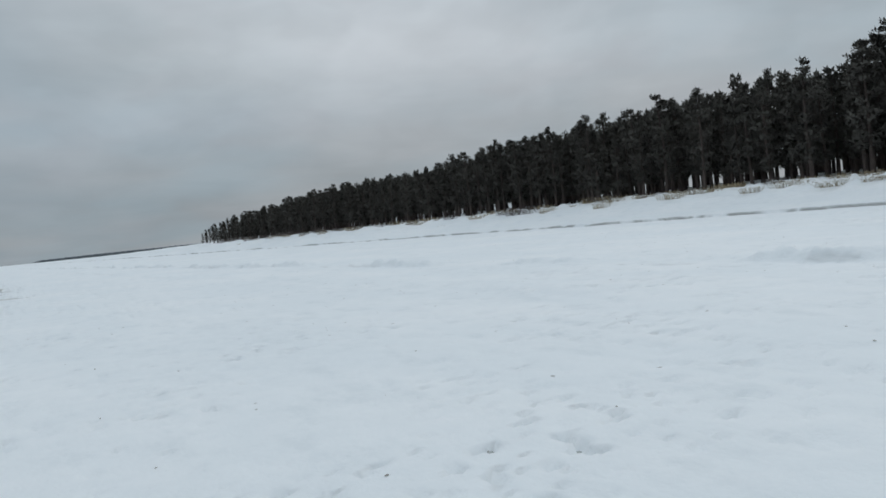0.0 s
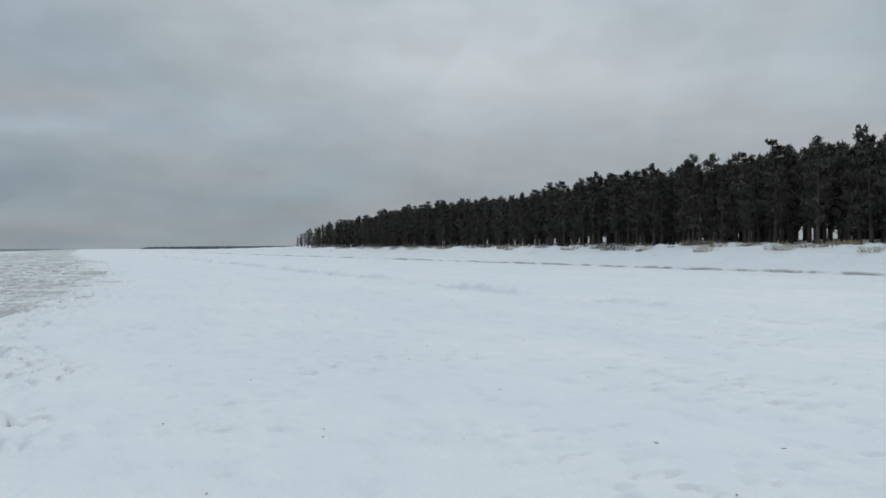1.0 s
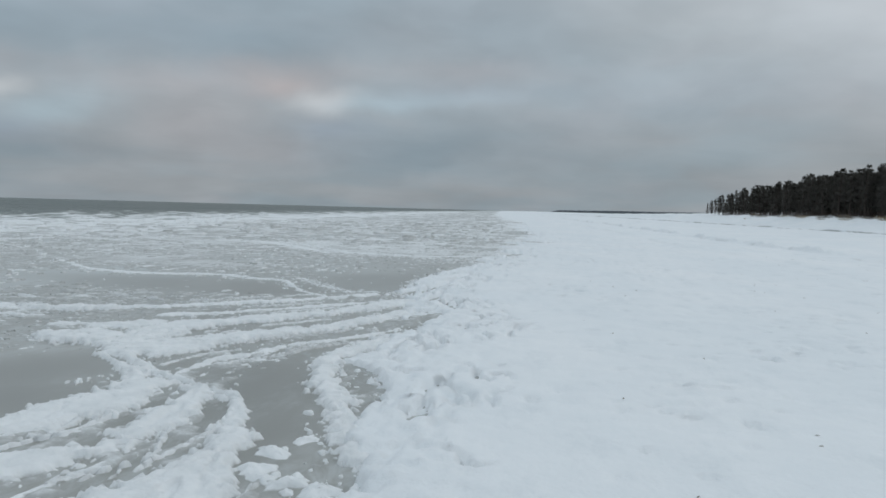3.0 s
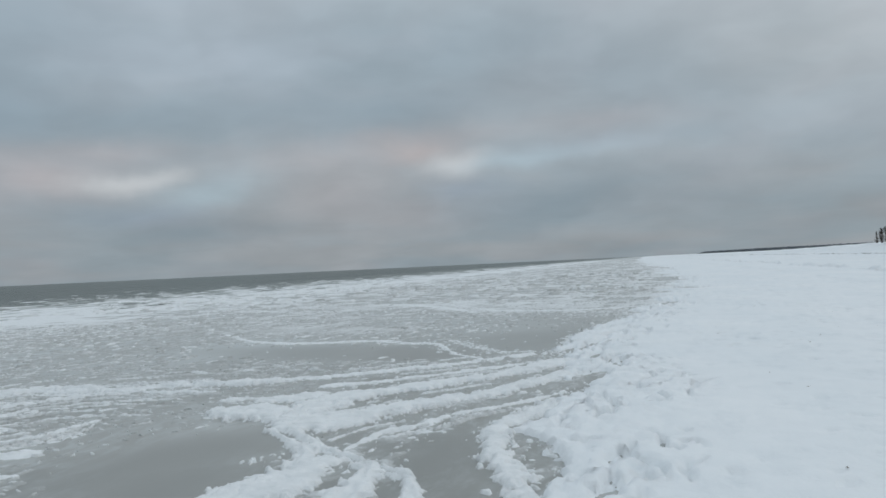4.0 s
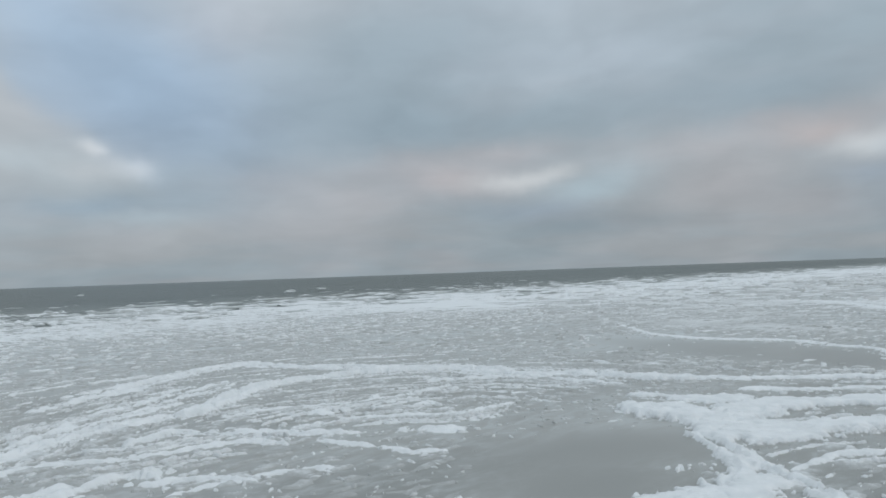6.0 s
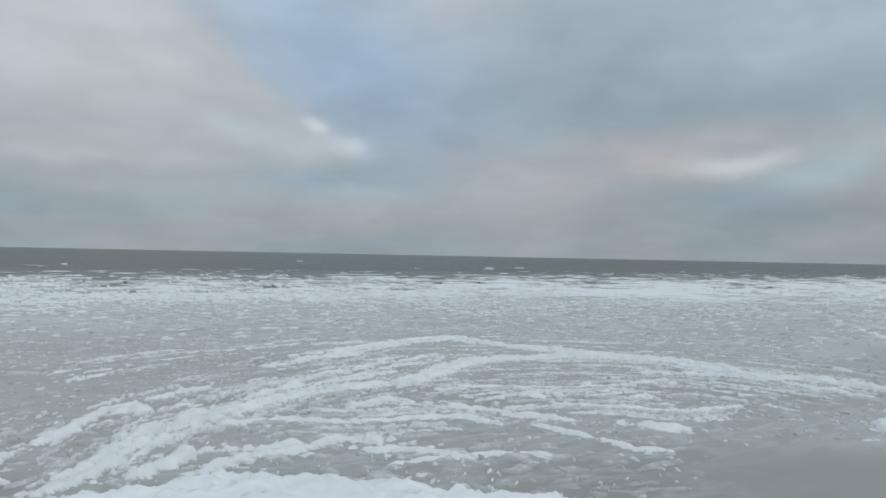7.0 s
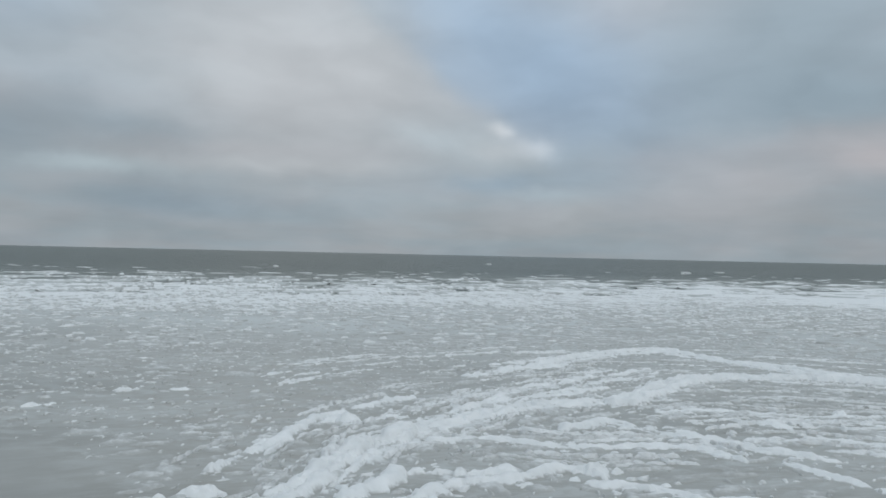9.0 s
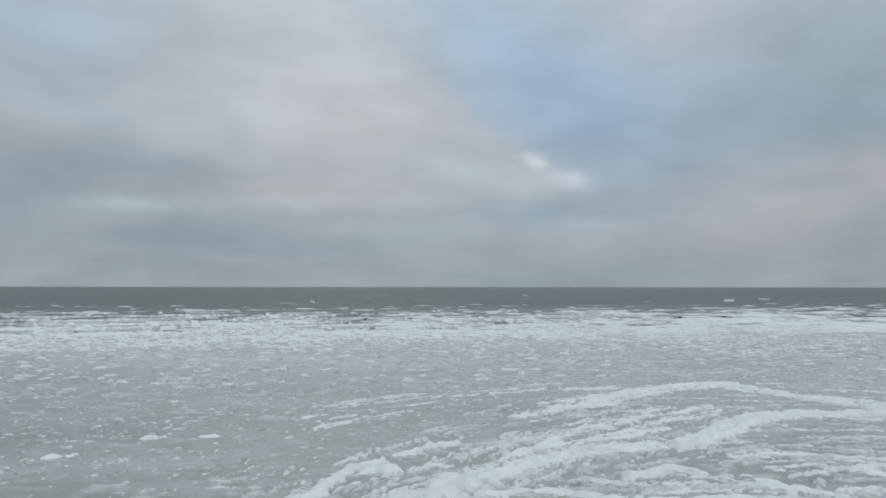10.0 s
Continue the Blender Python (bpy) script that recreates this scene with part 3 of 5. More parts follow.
# ---- ridges of slush pushed up by the waves ----
def crest(line, width, high, seed, step, whole=False):
    """One uneven strand of slush along a line: a flat top, steep ragged sides, broken here and there unless whole."""
    s = np.arange(len(line)) * step
    wide = np.broadcast_to(width, len(line)) * np.clip(0.95 + (0.5 if whole else 0.9) * fbm(s * 1.5, s * 0 + seed, 3, seed, 0.65), 0.4, 1.5)
    if not whole:
        wide = wide * (1 + 2.6 * np.minimum(0, fbm(s * 0.8, s * 0 + 3 + seed, 3, seed + 23) + 0.14))
    reach = wide.max() + 0.14
    cell = step * 0.92
    x0, y0 = line.min(0) - reach
    nx, ny = (np.ceil((line.max(0) + reach - (x0, y0)) / cell).astype(int) + 1)
    gx, gy = x0 + cell * np.arange(nx), y0 + cell * np.arange(ny)
    inside, where = np.full((ny, nx), -1.0), np.zeros((ny, nx))
    r = int(reach / cell) + 1
    for (px, py), w, t in zip(line, wide, s):
        ix, iy = int((px - x0) / cell), int((py - y0) / cell)
        a, b, c, d = max(ix - r, 0), ix + r + 1, max(iy - r, 0), iy + r + 1
        near = w - np.hypot(gx[None, a:b] - px, gy[c:d, None] - py)
        part, way = inside[c:d, a:b], where[c:d, a:b]
        way[near > part] = t
        np.maximum(part, near, out=part)
    close = inside > -0.14
    X, Y = np.meshgrid(gx, gy)
    X, Y, core, t = X[close], Y[close], inside[close], where[close]
    most = np.interp(t, s, np.maximum(wide, 0.01))
    rag = np.minimum(1.1 * most, 0.13 if whole else 0.10) * (0.9 * fbm(X * 3.0, Y * 3.0, 2, seed + 13) + 0.9 * fbm(X * 8.0, Y * 8.0, 3, seed + 21, 0.65))
    deep = core + rag
    h = high * (0.75 + 0.5 * (0.5 + perlin(t * 0.9, t * 0 + 7 + seed, seed + 9)))
    # shallow furrows along the strand, and soft lumps
    furrow = smooth(fbm(t * 0.7, core * 11.0, 3, seed + 5), 0.10, 0.40)
    lumps = 0.5 * billow(X * 4.2, Y * 4.2, 2, seed + 17) + 0.3 * billow(X * 11.0, Y * 11.0, 2, seed + 19)
    top = 0.74 + 0.60 * lumps - 0.45 * furrow * smooth(deep, 0.02, 0.06)
    z = h * (1 - np.exp(-np.maximum(deep, 0) / (0.026 if whole else 0.034))) * top + 0.35 * np.minimum(deep, 0)
    Z = np.full((ny, nx), -0.05)
    Z[close] = np.maximum(z, -0.05)
    peak = np.maximum(np.maximum(Z[:-1, :-1], Z[:-1, 1:]), np.maximum(Z[1:, 1:], Z[1:, :-1]))
    f = grid_faces(ny, nx, peak > -0.010)
    X, Y = np.meshgrid(gx, gy)
    v = np.stack([X, Y, Z], -1).reshape(-1, 3)
    used = np.zeros(len(v), bool)
    used[f.ravel()] = True
    me = mesh_of("crest", v[used], (np.cumsum(used) - 1)[f])
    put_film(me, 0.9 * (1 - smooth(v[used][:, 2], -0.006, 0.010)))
    return me


TRACKS = []


def ridge(pts, width, high, seed, label, strands=3, thick=0.085, step=0.024):
    """A ridge of several strands that wander apart and meet again."""
    strands, thick = strands + (1 if strands > 1 else 0), thick * 0.74
    root = new("ice_ridge")
    line = spline(pts, step)
    tan = np.gradient(line, axis=0)
    tan /= np.maximum(np.hypot(*tan.T), 1e-9)[:, None]
    s = np.arange(len(line)) * step
    for k in range(strands):
        side = width * (2 * (k + 0.5) / strands - 1) + width * 0.9 * fbm(s * 0.45, s * 0 + k + seed, 3, seed + k) + 0.05 * fbm(s * 2.2, s * 0 + k, 2, seed + k)
        a, b = int(len(s) * random.Random(seed + k).uniform(0, 0.14)), int(len(s) * random.Random(seed + 50 + k).uniform(0.86, 1))
        if k == strands // 2:
            a, b = 0, len(s)
        path = line + np.stack([-tan[:, 1], tan[:, 0]], 1) * side[:, None]
        TRACKS.append((path[a:b], (4.0 if label == THICK else 0.9) * high))
        big = 1.25 if k == strands // 2 else random.Random(seed + 90 + k).uniform(0.6, 1.0)
        thing("crest", crest(evenly(path[a:b], step), thick * big, high * (0.6 + 0.4 * big), seed + 31 * k, step), SLUSH, root)
    return tagged(root, label, "ice ridge", "slush ridges on the ice")


def plate(pts, high, seed, label):
    """A broad flat ridge of slush that follows plan points with half-widths."""
    root = new("ice_ridge")
    line = spline(pts, 0.02, 0.14)
    TRACKS.append((line[:, :2], 1.6 * high))
    thing("crest", crest(line[:, :2], 0.95 * line[:, 2], high, seed, 0.02, True), SLUSH, root)
    return tagged(root, label, "ice ridge", "slush ridges on the ice")


LONG = "long curved ridge of lumpy white slush on grey ice"
THICK = "thick flat-topped white slush ridge beside a smooth ice pool"
THIN = "thin low ridge of white slush on grey ice"
# the great arc round the inner pool
ridge([(-8.69, 5.83), (-9.9, 7.49), (-10.06, 8.33), (-9.59, 9.63), (-8.83, 10.41), (-7.5, 10.39), (-6.7, 10.8), (-5.4, 11.0)], 0.14, 0.075, 101, LONG, 2, 0.12)
ridge([(-10.83, 5.42), (-12.16, 7.34), (-12.6, 8.9), (-11.26, 9.21), (-10.22, 9.67), (-9.36, 10.25), (-8.54, 10.6)], 0.22, 0.06, 103, LONG, 3, 0.075)
ridge([(-6.22, 2.12), (-6.53, 2.52), (-7.1, 2.83), (-7.67, 3.14), (-8.1, 3.88), (-8.65, 4.63), (-8.85, 5.22), (-8.91, 6.09)], 0.13, 0.07, 105, LONG, 3, 0.065)
ridge([(-7.35, 2.91), (-7.7, 3.2), (-7.75, 3.4), (-7.98, 3.54)], 0.10, 0.10, 107, THICK, 2, 0.11)
ridge([(-6.61, 2.33), (-6.74, 2.52), (-7.08, 2.67), (-7.41, 3.0)], 0.04, 0.06, 109, THIN, 1, 0.07)
ridge([(-8.18, 3.69), (-8.54, 4.24), (-9.14, 4.94), (-9.3, 5.6), (-9.62, 6.32)], 0.20, 0.055, 111, LONG, 3, 0.055)
ridge([(-9.0, 4.4), (-9.7, 5.4), (-10.3, 6.4), (-10.9, 7.6)], 0.40, 0.05, 112, THIN, 4, 0.055)
ridge([(-10.65, 4.89), (-11.09, 5.84), (-11.31, 6.64)], 0.10, 0.05, 113, THIN, 2, 0.06)
ridge([(-7.19, 1.99), (-7.56, 2.14), (-7.75, 2.4), (-8.32, 2.66), (-8.84, 3.07), (-9.28, 3.6), (-9.49, 4.01)], 0.03, 0.055, 115, THIN, 1, 0.06)
ridge([(-6.43, 2.77), (-6.65, 2.96), (-6.93, 3.26), (-6.78, 3.56), (-6.72, 4.03)], 0.03, 0.06, 117, THIN, 1, 0.085)
ridge([(-6.29, 3.11), (-6.54, 3.41), (-6.6, 3.98), (-6.75, 4.32), (-6.64, 4.61)], 0.03, 0.06, 119, THIN, 1, 0.07)
ridge([(-7.64, 3.66), (-7.72, 4.19), (-7.3, 4.64), (-7.2, 5.16), (-7.13, 5.7), (-6.62, 5.82)], 0.08, 0.05, 121, THIN, 2, 0.055)
ridge([(-7.87, 4.92), (-8.1, 5.5), (-7.62, 5.7), (-7.31, 5.94), (-6.91, 6.15), (-6.46, 6.52)], 0.10, 0.05, 123, THIN, 2, 0.065)
ridge([(-6.41, 4.36), (-6.29, 4.67), (-6.07, 4.87), (-5.78, 4.97)], 0.05, 0.05, 125, THIN, 2, 0.05)
ridge([(-5.98, 4.35), (-5.97, 4.95), (-5.9, 5.29), (-5.61, 5.56)], 0.03, 0.04, 127, THIN, 1, 0.05)
ridge([(-6.2, 6.77), (-6.14, 7.03), (-5.9, 7.09), (-5.75, 7.3)], 0.03, 0.05, 129, THIN, 1, 0.085)
ridge([(-6.63, 6.06), (-6.05, 6.21), (-5.57, 6.26), (-5.3, 6.52)], 0.03, 0.035, 131, THIN, 1, 0.05)
ridge([(-8.33, 6.12), (-8.31, 6.83), (-7.89, 7.26), (-7.7, 8.27), (-7.75, 9.18)], 0.10, 0.035, 133, THIN, 2, 0.045)
ridge([(-7.19, 6.24), (-7.17, 6.88), (-6.76, 7.34), (-6.35, 7.73), (-6.29, 8.56)], 0.06, 0.04, 135, THIN, 2, 0.045)
ridge([(-9.4, 10.4), (-8.41, 10.23), (-7.58, 10.36), (-6.73, 10.81), (-5.6, 11.2)], 0.22, 0.05, 137, THIN, 2, 0.06)
ridge([(-8.26, 9.14), (-7.94, 9.72), (-7.13, 10.2), (-5.9, 10.3)], 0.05, 0.05, 139, THIN, 1, 0.065)
# strands that run out from the beach, meet at the pool's corner and fan out again
plate([(-5.2, 9.1, 0.05), (-4.9, 8.95, 0.22), (-4.58, 8.94, 0.34), (-4.32, 8.88, 0.26)], 0.060, 141, THICK)
plate([(-4.1, 8.66, 0.23), (-4.04, 9.16, 0.25), (-3.98, 9.78, 0.32), (-3.76, 10.09, 0.29), (-3.44, 10.4, 0.24), (-3.1, 10.75, 0.21), (-2.62, 11.29, 0.2), (-2.12, 11.91, 0.19), (-1.66, 12.86, 0.31)], 0.055, 143, LONG)
plate([(-3.81, 8.32, 0.35), (-3.62, 8.53, 0.43), (-3.44, 8.69, 0.44), (-3.28, 8.88, 0.21), (-3.05, 9.29, 0.21), (-2.59, 9.69, 0.19), (-2.23, 10.12, 0.16), (-1.8, 10.89, 0.17), (-1.44, 11.64, 0.17)], 0.060, 145, LONG)
plate([(-6.38, 10.94, 0.13), (-5.79, 11.09, 0.13), (-4.96, 11.45, 0.14), (-4.3, 11.91, 0.13), (-3.6, 12.44, 0.13), (-2.87, 13.13, 0.13), (-2.25, 13.84, 0.13)], 0.035, 147, THIN)
plate([(-5.42, 9.65, 0.14), (-5.05, 9.78, 0.14), (-4.63, 9.8, 0.27), (-4.39, 10.04, 0.27)], 0.035, 149, THIN)
plate([(-4.6, 10.66, 0.09), (-3.96, 11.04, 0.1), (-3.34, 11.57, 0.09), (-2.67, 12.19, 0.11), (-2.08, 12.79, 0.12)], 0.030, 151, THIN)
plate([(-2.93, 7.5, 0.03), (-2.88, 7.84, 0.04), (-2.81, 8.16, 0.06), (-2.54, 8.46, 0.05), (-2.39, 8.95, 0.05), (-2.05, 9.32, 0.06), (-1.69, 9.71, 0.05), (-1.37, 10.32, 0.05)], 0.040, 153, THIN)
plate([(-2.78, 7.9, 0.03), (-2.59, 8.14, 0.04), (-2.25, 8.28, 0.03)], 0.025, 155, THIN)
plate([(-4.04, 8.46, 0.06), (-3.46, 7.84, 0.07), (-3.03, 7.39, 0.06), (-2.62, 7.17, 0.03), (-2.33, 6.94, 0.03), (-2.12, 6.78, 0.05)], 0.075, 157, THICK)
plate([(-3.97, 8.16, 0.05), (-3.58, 7.75, 0.06), (-3.2, 7.35, 0.1), (-3.0, 6.89, 0.2), (-2.95, 6.53, 0.27), (-3.06, 6.31, 0.25)], 0.055, 159, THICK)
plate([(-2.94, 7.05, 0.2), (-3.03, 6.82, 0.19), (-3.05, 6.48, 0.3), (-3.16, 6.25, 0.31), (-3.2, 5.96, 0.29), (-3.35, 5.7, 0.25)], 0.050, 161, THICK)
plate([(-2.53, 7.03, 0.13), (-2.43, 6.63, 0.14), (-2.41, 6.27, 0.19), (-2.41, 5.9, 0.15), (-2.48, 5.55, 0.11), (-2.66, 5.38, 0.15), (-2.81, 5.16, 0.2), (-2.88, 4.98, 0.18)], 0.050, 163, THICK)
plate([(-2.33, 6.83, 0.03), (-2.09, 6.69, 0.06), (-1.96, 6.3, 0.07), (-1.86, 5.92, 0.13), (-1.77, 5.59, 0.11), (-1.76, 5.33, 0.19), (-1.79, 5.09, 0.3), (-1.79, 4.73, 0.36), (-1.94, 4.52, 0.32)], 0.060, 165, THICK)
plate([(-2.33, 5.4, 0.03), (-2.4, 5.12, 0.03), (-2.48, 4.92, 0.03), (-2.55, 4.72, 0.03)], 0.035, 167, THIN)
plate([(-1.21, 9.73, 0.19), (-1.51, 9.16, 0.15), (-1.72, 8.59, 0.13), (-1.8, 8.13, 0.15), (-1.65, 7.56, 0.13), (-1.42, 6.94, 0.11), (-1.23, 6.43, 0.12), (-1.08, 5.98, 0.13), (-0.96, 5.54, 0.12)], 0.060, 169, THICK)
# farther out along the shore
plate([(-11.16, 18.91, 0.05), (-9.09, 16.7, 0.09), (-7.79, 16.09, 0.18), (-6.83, 16.22, 0.19), (-5.93, 16.39, 0.15), (-5.05, 15.75, 0.13), (-4.39, 15.64, 0.07), (-3.6, 13.95, 0.04), (-2.99, 13.32, 0.06)], 0.03, 171, LONG)
plate([(-10.36, 30.78, 0.25), (-7.8, 27.88, 0.3), (-5.55, 24.31, 0.15)], 0.03, 177, THIN)
ridge([(-4.27, 16.31), (-2.97, 14.2), (-2.23, 14.16)], 0.12, 0.022, 173, THIN, 3, 0.035, 0.035)
ridge([(-10.2, 29.5), (-8.06, 29.9), (-5.18, 24.82), (-2.5, 24.0), (-0.8, 25.0)], 0.3, 0.045, 175, THIN, 2, 0.10, 0.05)


def apron_field():
    """Loose slush that lies along the ridges, on a coarse plan grid."""
    field = np.zeros((520, 330), np.float32)
    a = np.arange(-9, 10) * 0.05
    spot = np.exp(-(a[:, None] ** 2 + a[None] ** 2) / 0.16 ** 2)
    for line, weight in TRACKS:
        for x, y in line[::2]:
            ix, iy = int(round((x + 14.5) / 0.05)), int(round(y / 0.05))
            if 9 <= ix < 320 and 9 <= iy < 510:
                part = field[iy - 9:iy + 10, ix - 9:ix + 10]
                np.maximum(part, spot * weight, out=part)
    return field


APRON = apron_field()


def apron(X, Y):
    u, v = np.clip((X + 14.5) / 0.05, 0, 328.9), np.clip(Y / 0.05, 0, 518.9)
    ix, iy = u.astype(int), v.astype(int)
    fu, fv = u - ix, v - iy
    low = APRON[iy, ix] * (1 - fu) + APRON[iy, ix + 1] * fu
    return low * (1 - fv) + (APRON[iy + 1, ix] * (1 - fu) + APRON[iy + 1, ix + 1] * fu) * fv


def crust_height(X, Y):
    """Flecks and streaks of white slush frozen onto the ice, as height over it; the streaks bend round the inner pool."""
    away = -X
    r = np.hypot(X + 5.8, Y - 6.8) + 0.5 * fbm(X * 0.5, Y * 0.5, 3, 81)
    turn = np.arctan2(-(Y - 6.8), -(X + 5.8)) + 0.06 * fbm(X * 0.8, Y * 0.8, 2, 83)
    strand = fbm(r * 6.0, turn * 8.0, 4, 87, 0.55)
    wx, wy = X + 0.12 * fbm(X * 2, Y * 2, 2, 82), Y + 0.3 * fbm(X * 1.0, Y * 1.0, 2, 84)
    fleck = fbm(wx * 6.5, wy * 2.8, 4, 85, 0.6)
    field = fbm(X * 0.25, Y * 0.14, 3, 89)
    ring = np.exp(-((r - 3.0) / 1.4) ** 2) + 0.7 * np.exp(-((r - 5.2) / 1.0) ** 2)
    seaward = smooth(-X - 0.1 * np.abs(Y - 5), 3.5, 6)
    frost = np.maximum(smooth(away, 17, 27), 0.35 * smooth(away + 0.7 * Y, 14, 26) * smooth(Y, 1, 8)) * (1 - smooth(away, 33, 44) * 0.5)
    far = smooth(Y, 14, 32)
    cover = 0.62 * fleck * (1 - 0.75 * far) + 0.45 * far * fbm(X * 0.4, Y * 1.0, 4, 91, 0.6) + (0.26 + 0.42 * np.minimum(ring, 1) * seaward) * strand + 0.26 * field + 0.05 * ring * seaward + 0.31 * frost + 0.16 * smooth(Y, 12, 34)
    d = shore_distance(X, Y)
    cover += 0.14 * np.exp(-(d / 0.8) ** 2) * smooth(Y, 8, 10) - 0.10 * np.exp(-((d + 0.35) / 0.45) ** 2) * (1 - smooth(Y, 5, 6)) - 0.9 * pool_mask(X, Y)
    for px, py, rx, ry, amount in ((-9.8, 19.6, 2.4, 1.2, 0.36), (-7.0, 18.6, 1.8, 1.2, 0.30), (-8.5, 29.5, 3.5, 1.6, 0.36), (-5.2, 26.0, 2.5, 1.0, 0.3), (-3.0, 13.2, 1.0, 0.8, 0.15)):
        cover += amount * np.exp(-((X - px) / rx) ** 2 - ((Y - py) / ry) ** 2)
    cover += apron(X, Y)
    c = cover - 0.13
    z = 0.017 * (1 - np.exp(-8.0 * np.maximum(c, 0))) + 0.018 * np.maximum(c, 0) + 0.05 * np.minimum(c, 0)
    return z + np.where(away > 27, ice_height(X, Y) + 0.004, 0)


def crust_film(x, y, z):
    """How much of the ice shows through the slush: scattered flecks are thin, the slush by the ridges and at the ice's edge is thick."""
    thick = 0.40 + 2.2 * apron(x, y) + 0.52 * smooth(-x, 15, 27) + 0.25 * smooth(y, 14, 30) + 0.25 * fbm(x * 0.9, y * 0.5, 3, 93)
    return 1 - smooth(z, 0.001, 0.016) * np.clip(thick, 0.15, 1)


xs = np.unique(np.concatenate([graded(-60, -11.0, -0.5, 2.5, 0.045, 0.022), np.arange(-8.4, -5.2, 0.032)]))
ys = np.unique(np.concatenate([graded(-80, -0.5, 11.5, 500, 0.055, 0.022), np.arange(1.6, 6.6, 0.038)]))
xs, ys = xs[np.append(True, np.diff(xs) > 0.012)], ys[np.append(True, np.diff(ys) > 0.014)]
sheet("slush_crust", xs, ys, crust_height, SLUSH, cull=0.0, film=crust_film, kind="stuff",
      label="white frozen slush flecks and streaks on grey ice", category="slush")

def arc_way(X, Y):
    """The way in which slush has been drawn out: round the inner pool, farther off along the shore."""
    rx, ry = X + 5.8, Y - 6.8
    r = np.maximum(np.hypot(rx, ry), 0.5)
    near = smooth(8.5 - r, 0, 3) * smooth(-X, 4.0, 6.0)
    tx, ty = near * ry / r, near * -rx / r
    tx, ty = tx + (1 - near) * 0.12, ty + (1 - near)
    return np.arctan2(ty + 0.6 * smooth(6.8 - Y, 0.5, 3), tx)


def fleck_mesh(X, Y, long, wide, high, way, thick, seed):
    """Many small drawn-out clots of slush in one mesh: ragged rim, steep side, uneven top."""
    rng = np.random.default_rng(seed)
    n, k = len(X), 6
    a = np.linspace(0, 2 * math.pi, k, endpoint=False)[None] + rng.uniform(0, 6.28, (n, 1))
    rag = 1 + 0.38 * rng.normal(size=(n, k)).clip(-1.6, 1.6)
    rings = []
    for scale, lift in ((1.0, -0.25), (0.66, 0.80)):
        u, v = long[:, None] * scale * rag * np.cos(a), wide[:, None] * scale * rag * np.sin(a)
        c, t = np.cos(way)[:, None], np.sin(way)[:, None]
        z = high[:, None] * lift * (rng.uniform(0.45, 1.45, (n, k)) if lift > 0 else np.ones((n, k)))
        rings.append(np.stack([X[:, None] + u * c - v * t, Y[:, None] + u * t + v * c, z], -1))
    top = np.stack([X, Y, high], -1)[:, None]
    verts = np.concatenate(rings + [top], 1)
    m = 2 * k + 1
    i, j = np.arange(k), (np.arange(k) + 1) % k
    faces = np.concatenate([np.stack([i, j, k + j], 1), np.stack([i, k + j, k + i], 1), np.stack([k + i, k + j, np.full(k, 2 * k)], 1)])
    faces = (faces[None] + (np.arange(n) * m)[:, None, None]).reshape(-1, 3)
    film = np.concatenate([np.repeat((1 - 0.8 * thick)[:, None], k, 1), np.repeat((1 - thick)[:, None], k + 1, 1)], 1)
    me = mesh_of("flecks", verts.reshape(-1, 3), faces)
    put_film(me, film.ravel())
    return me


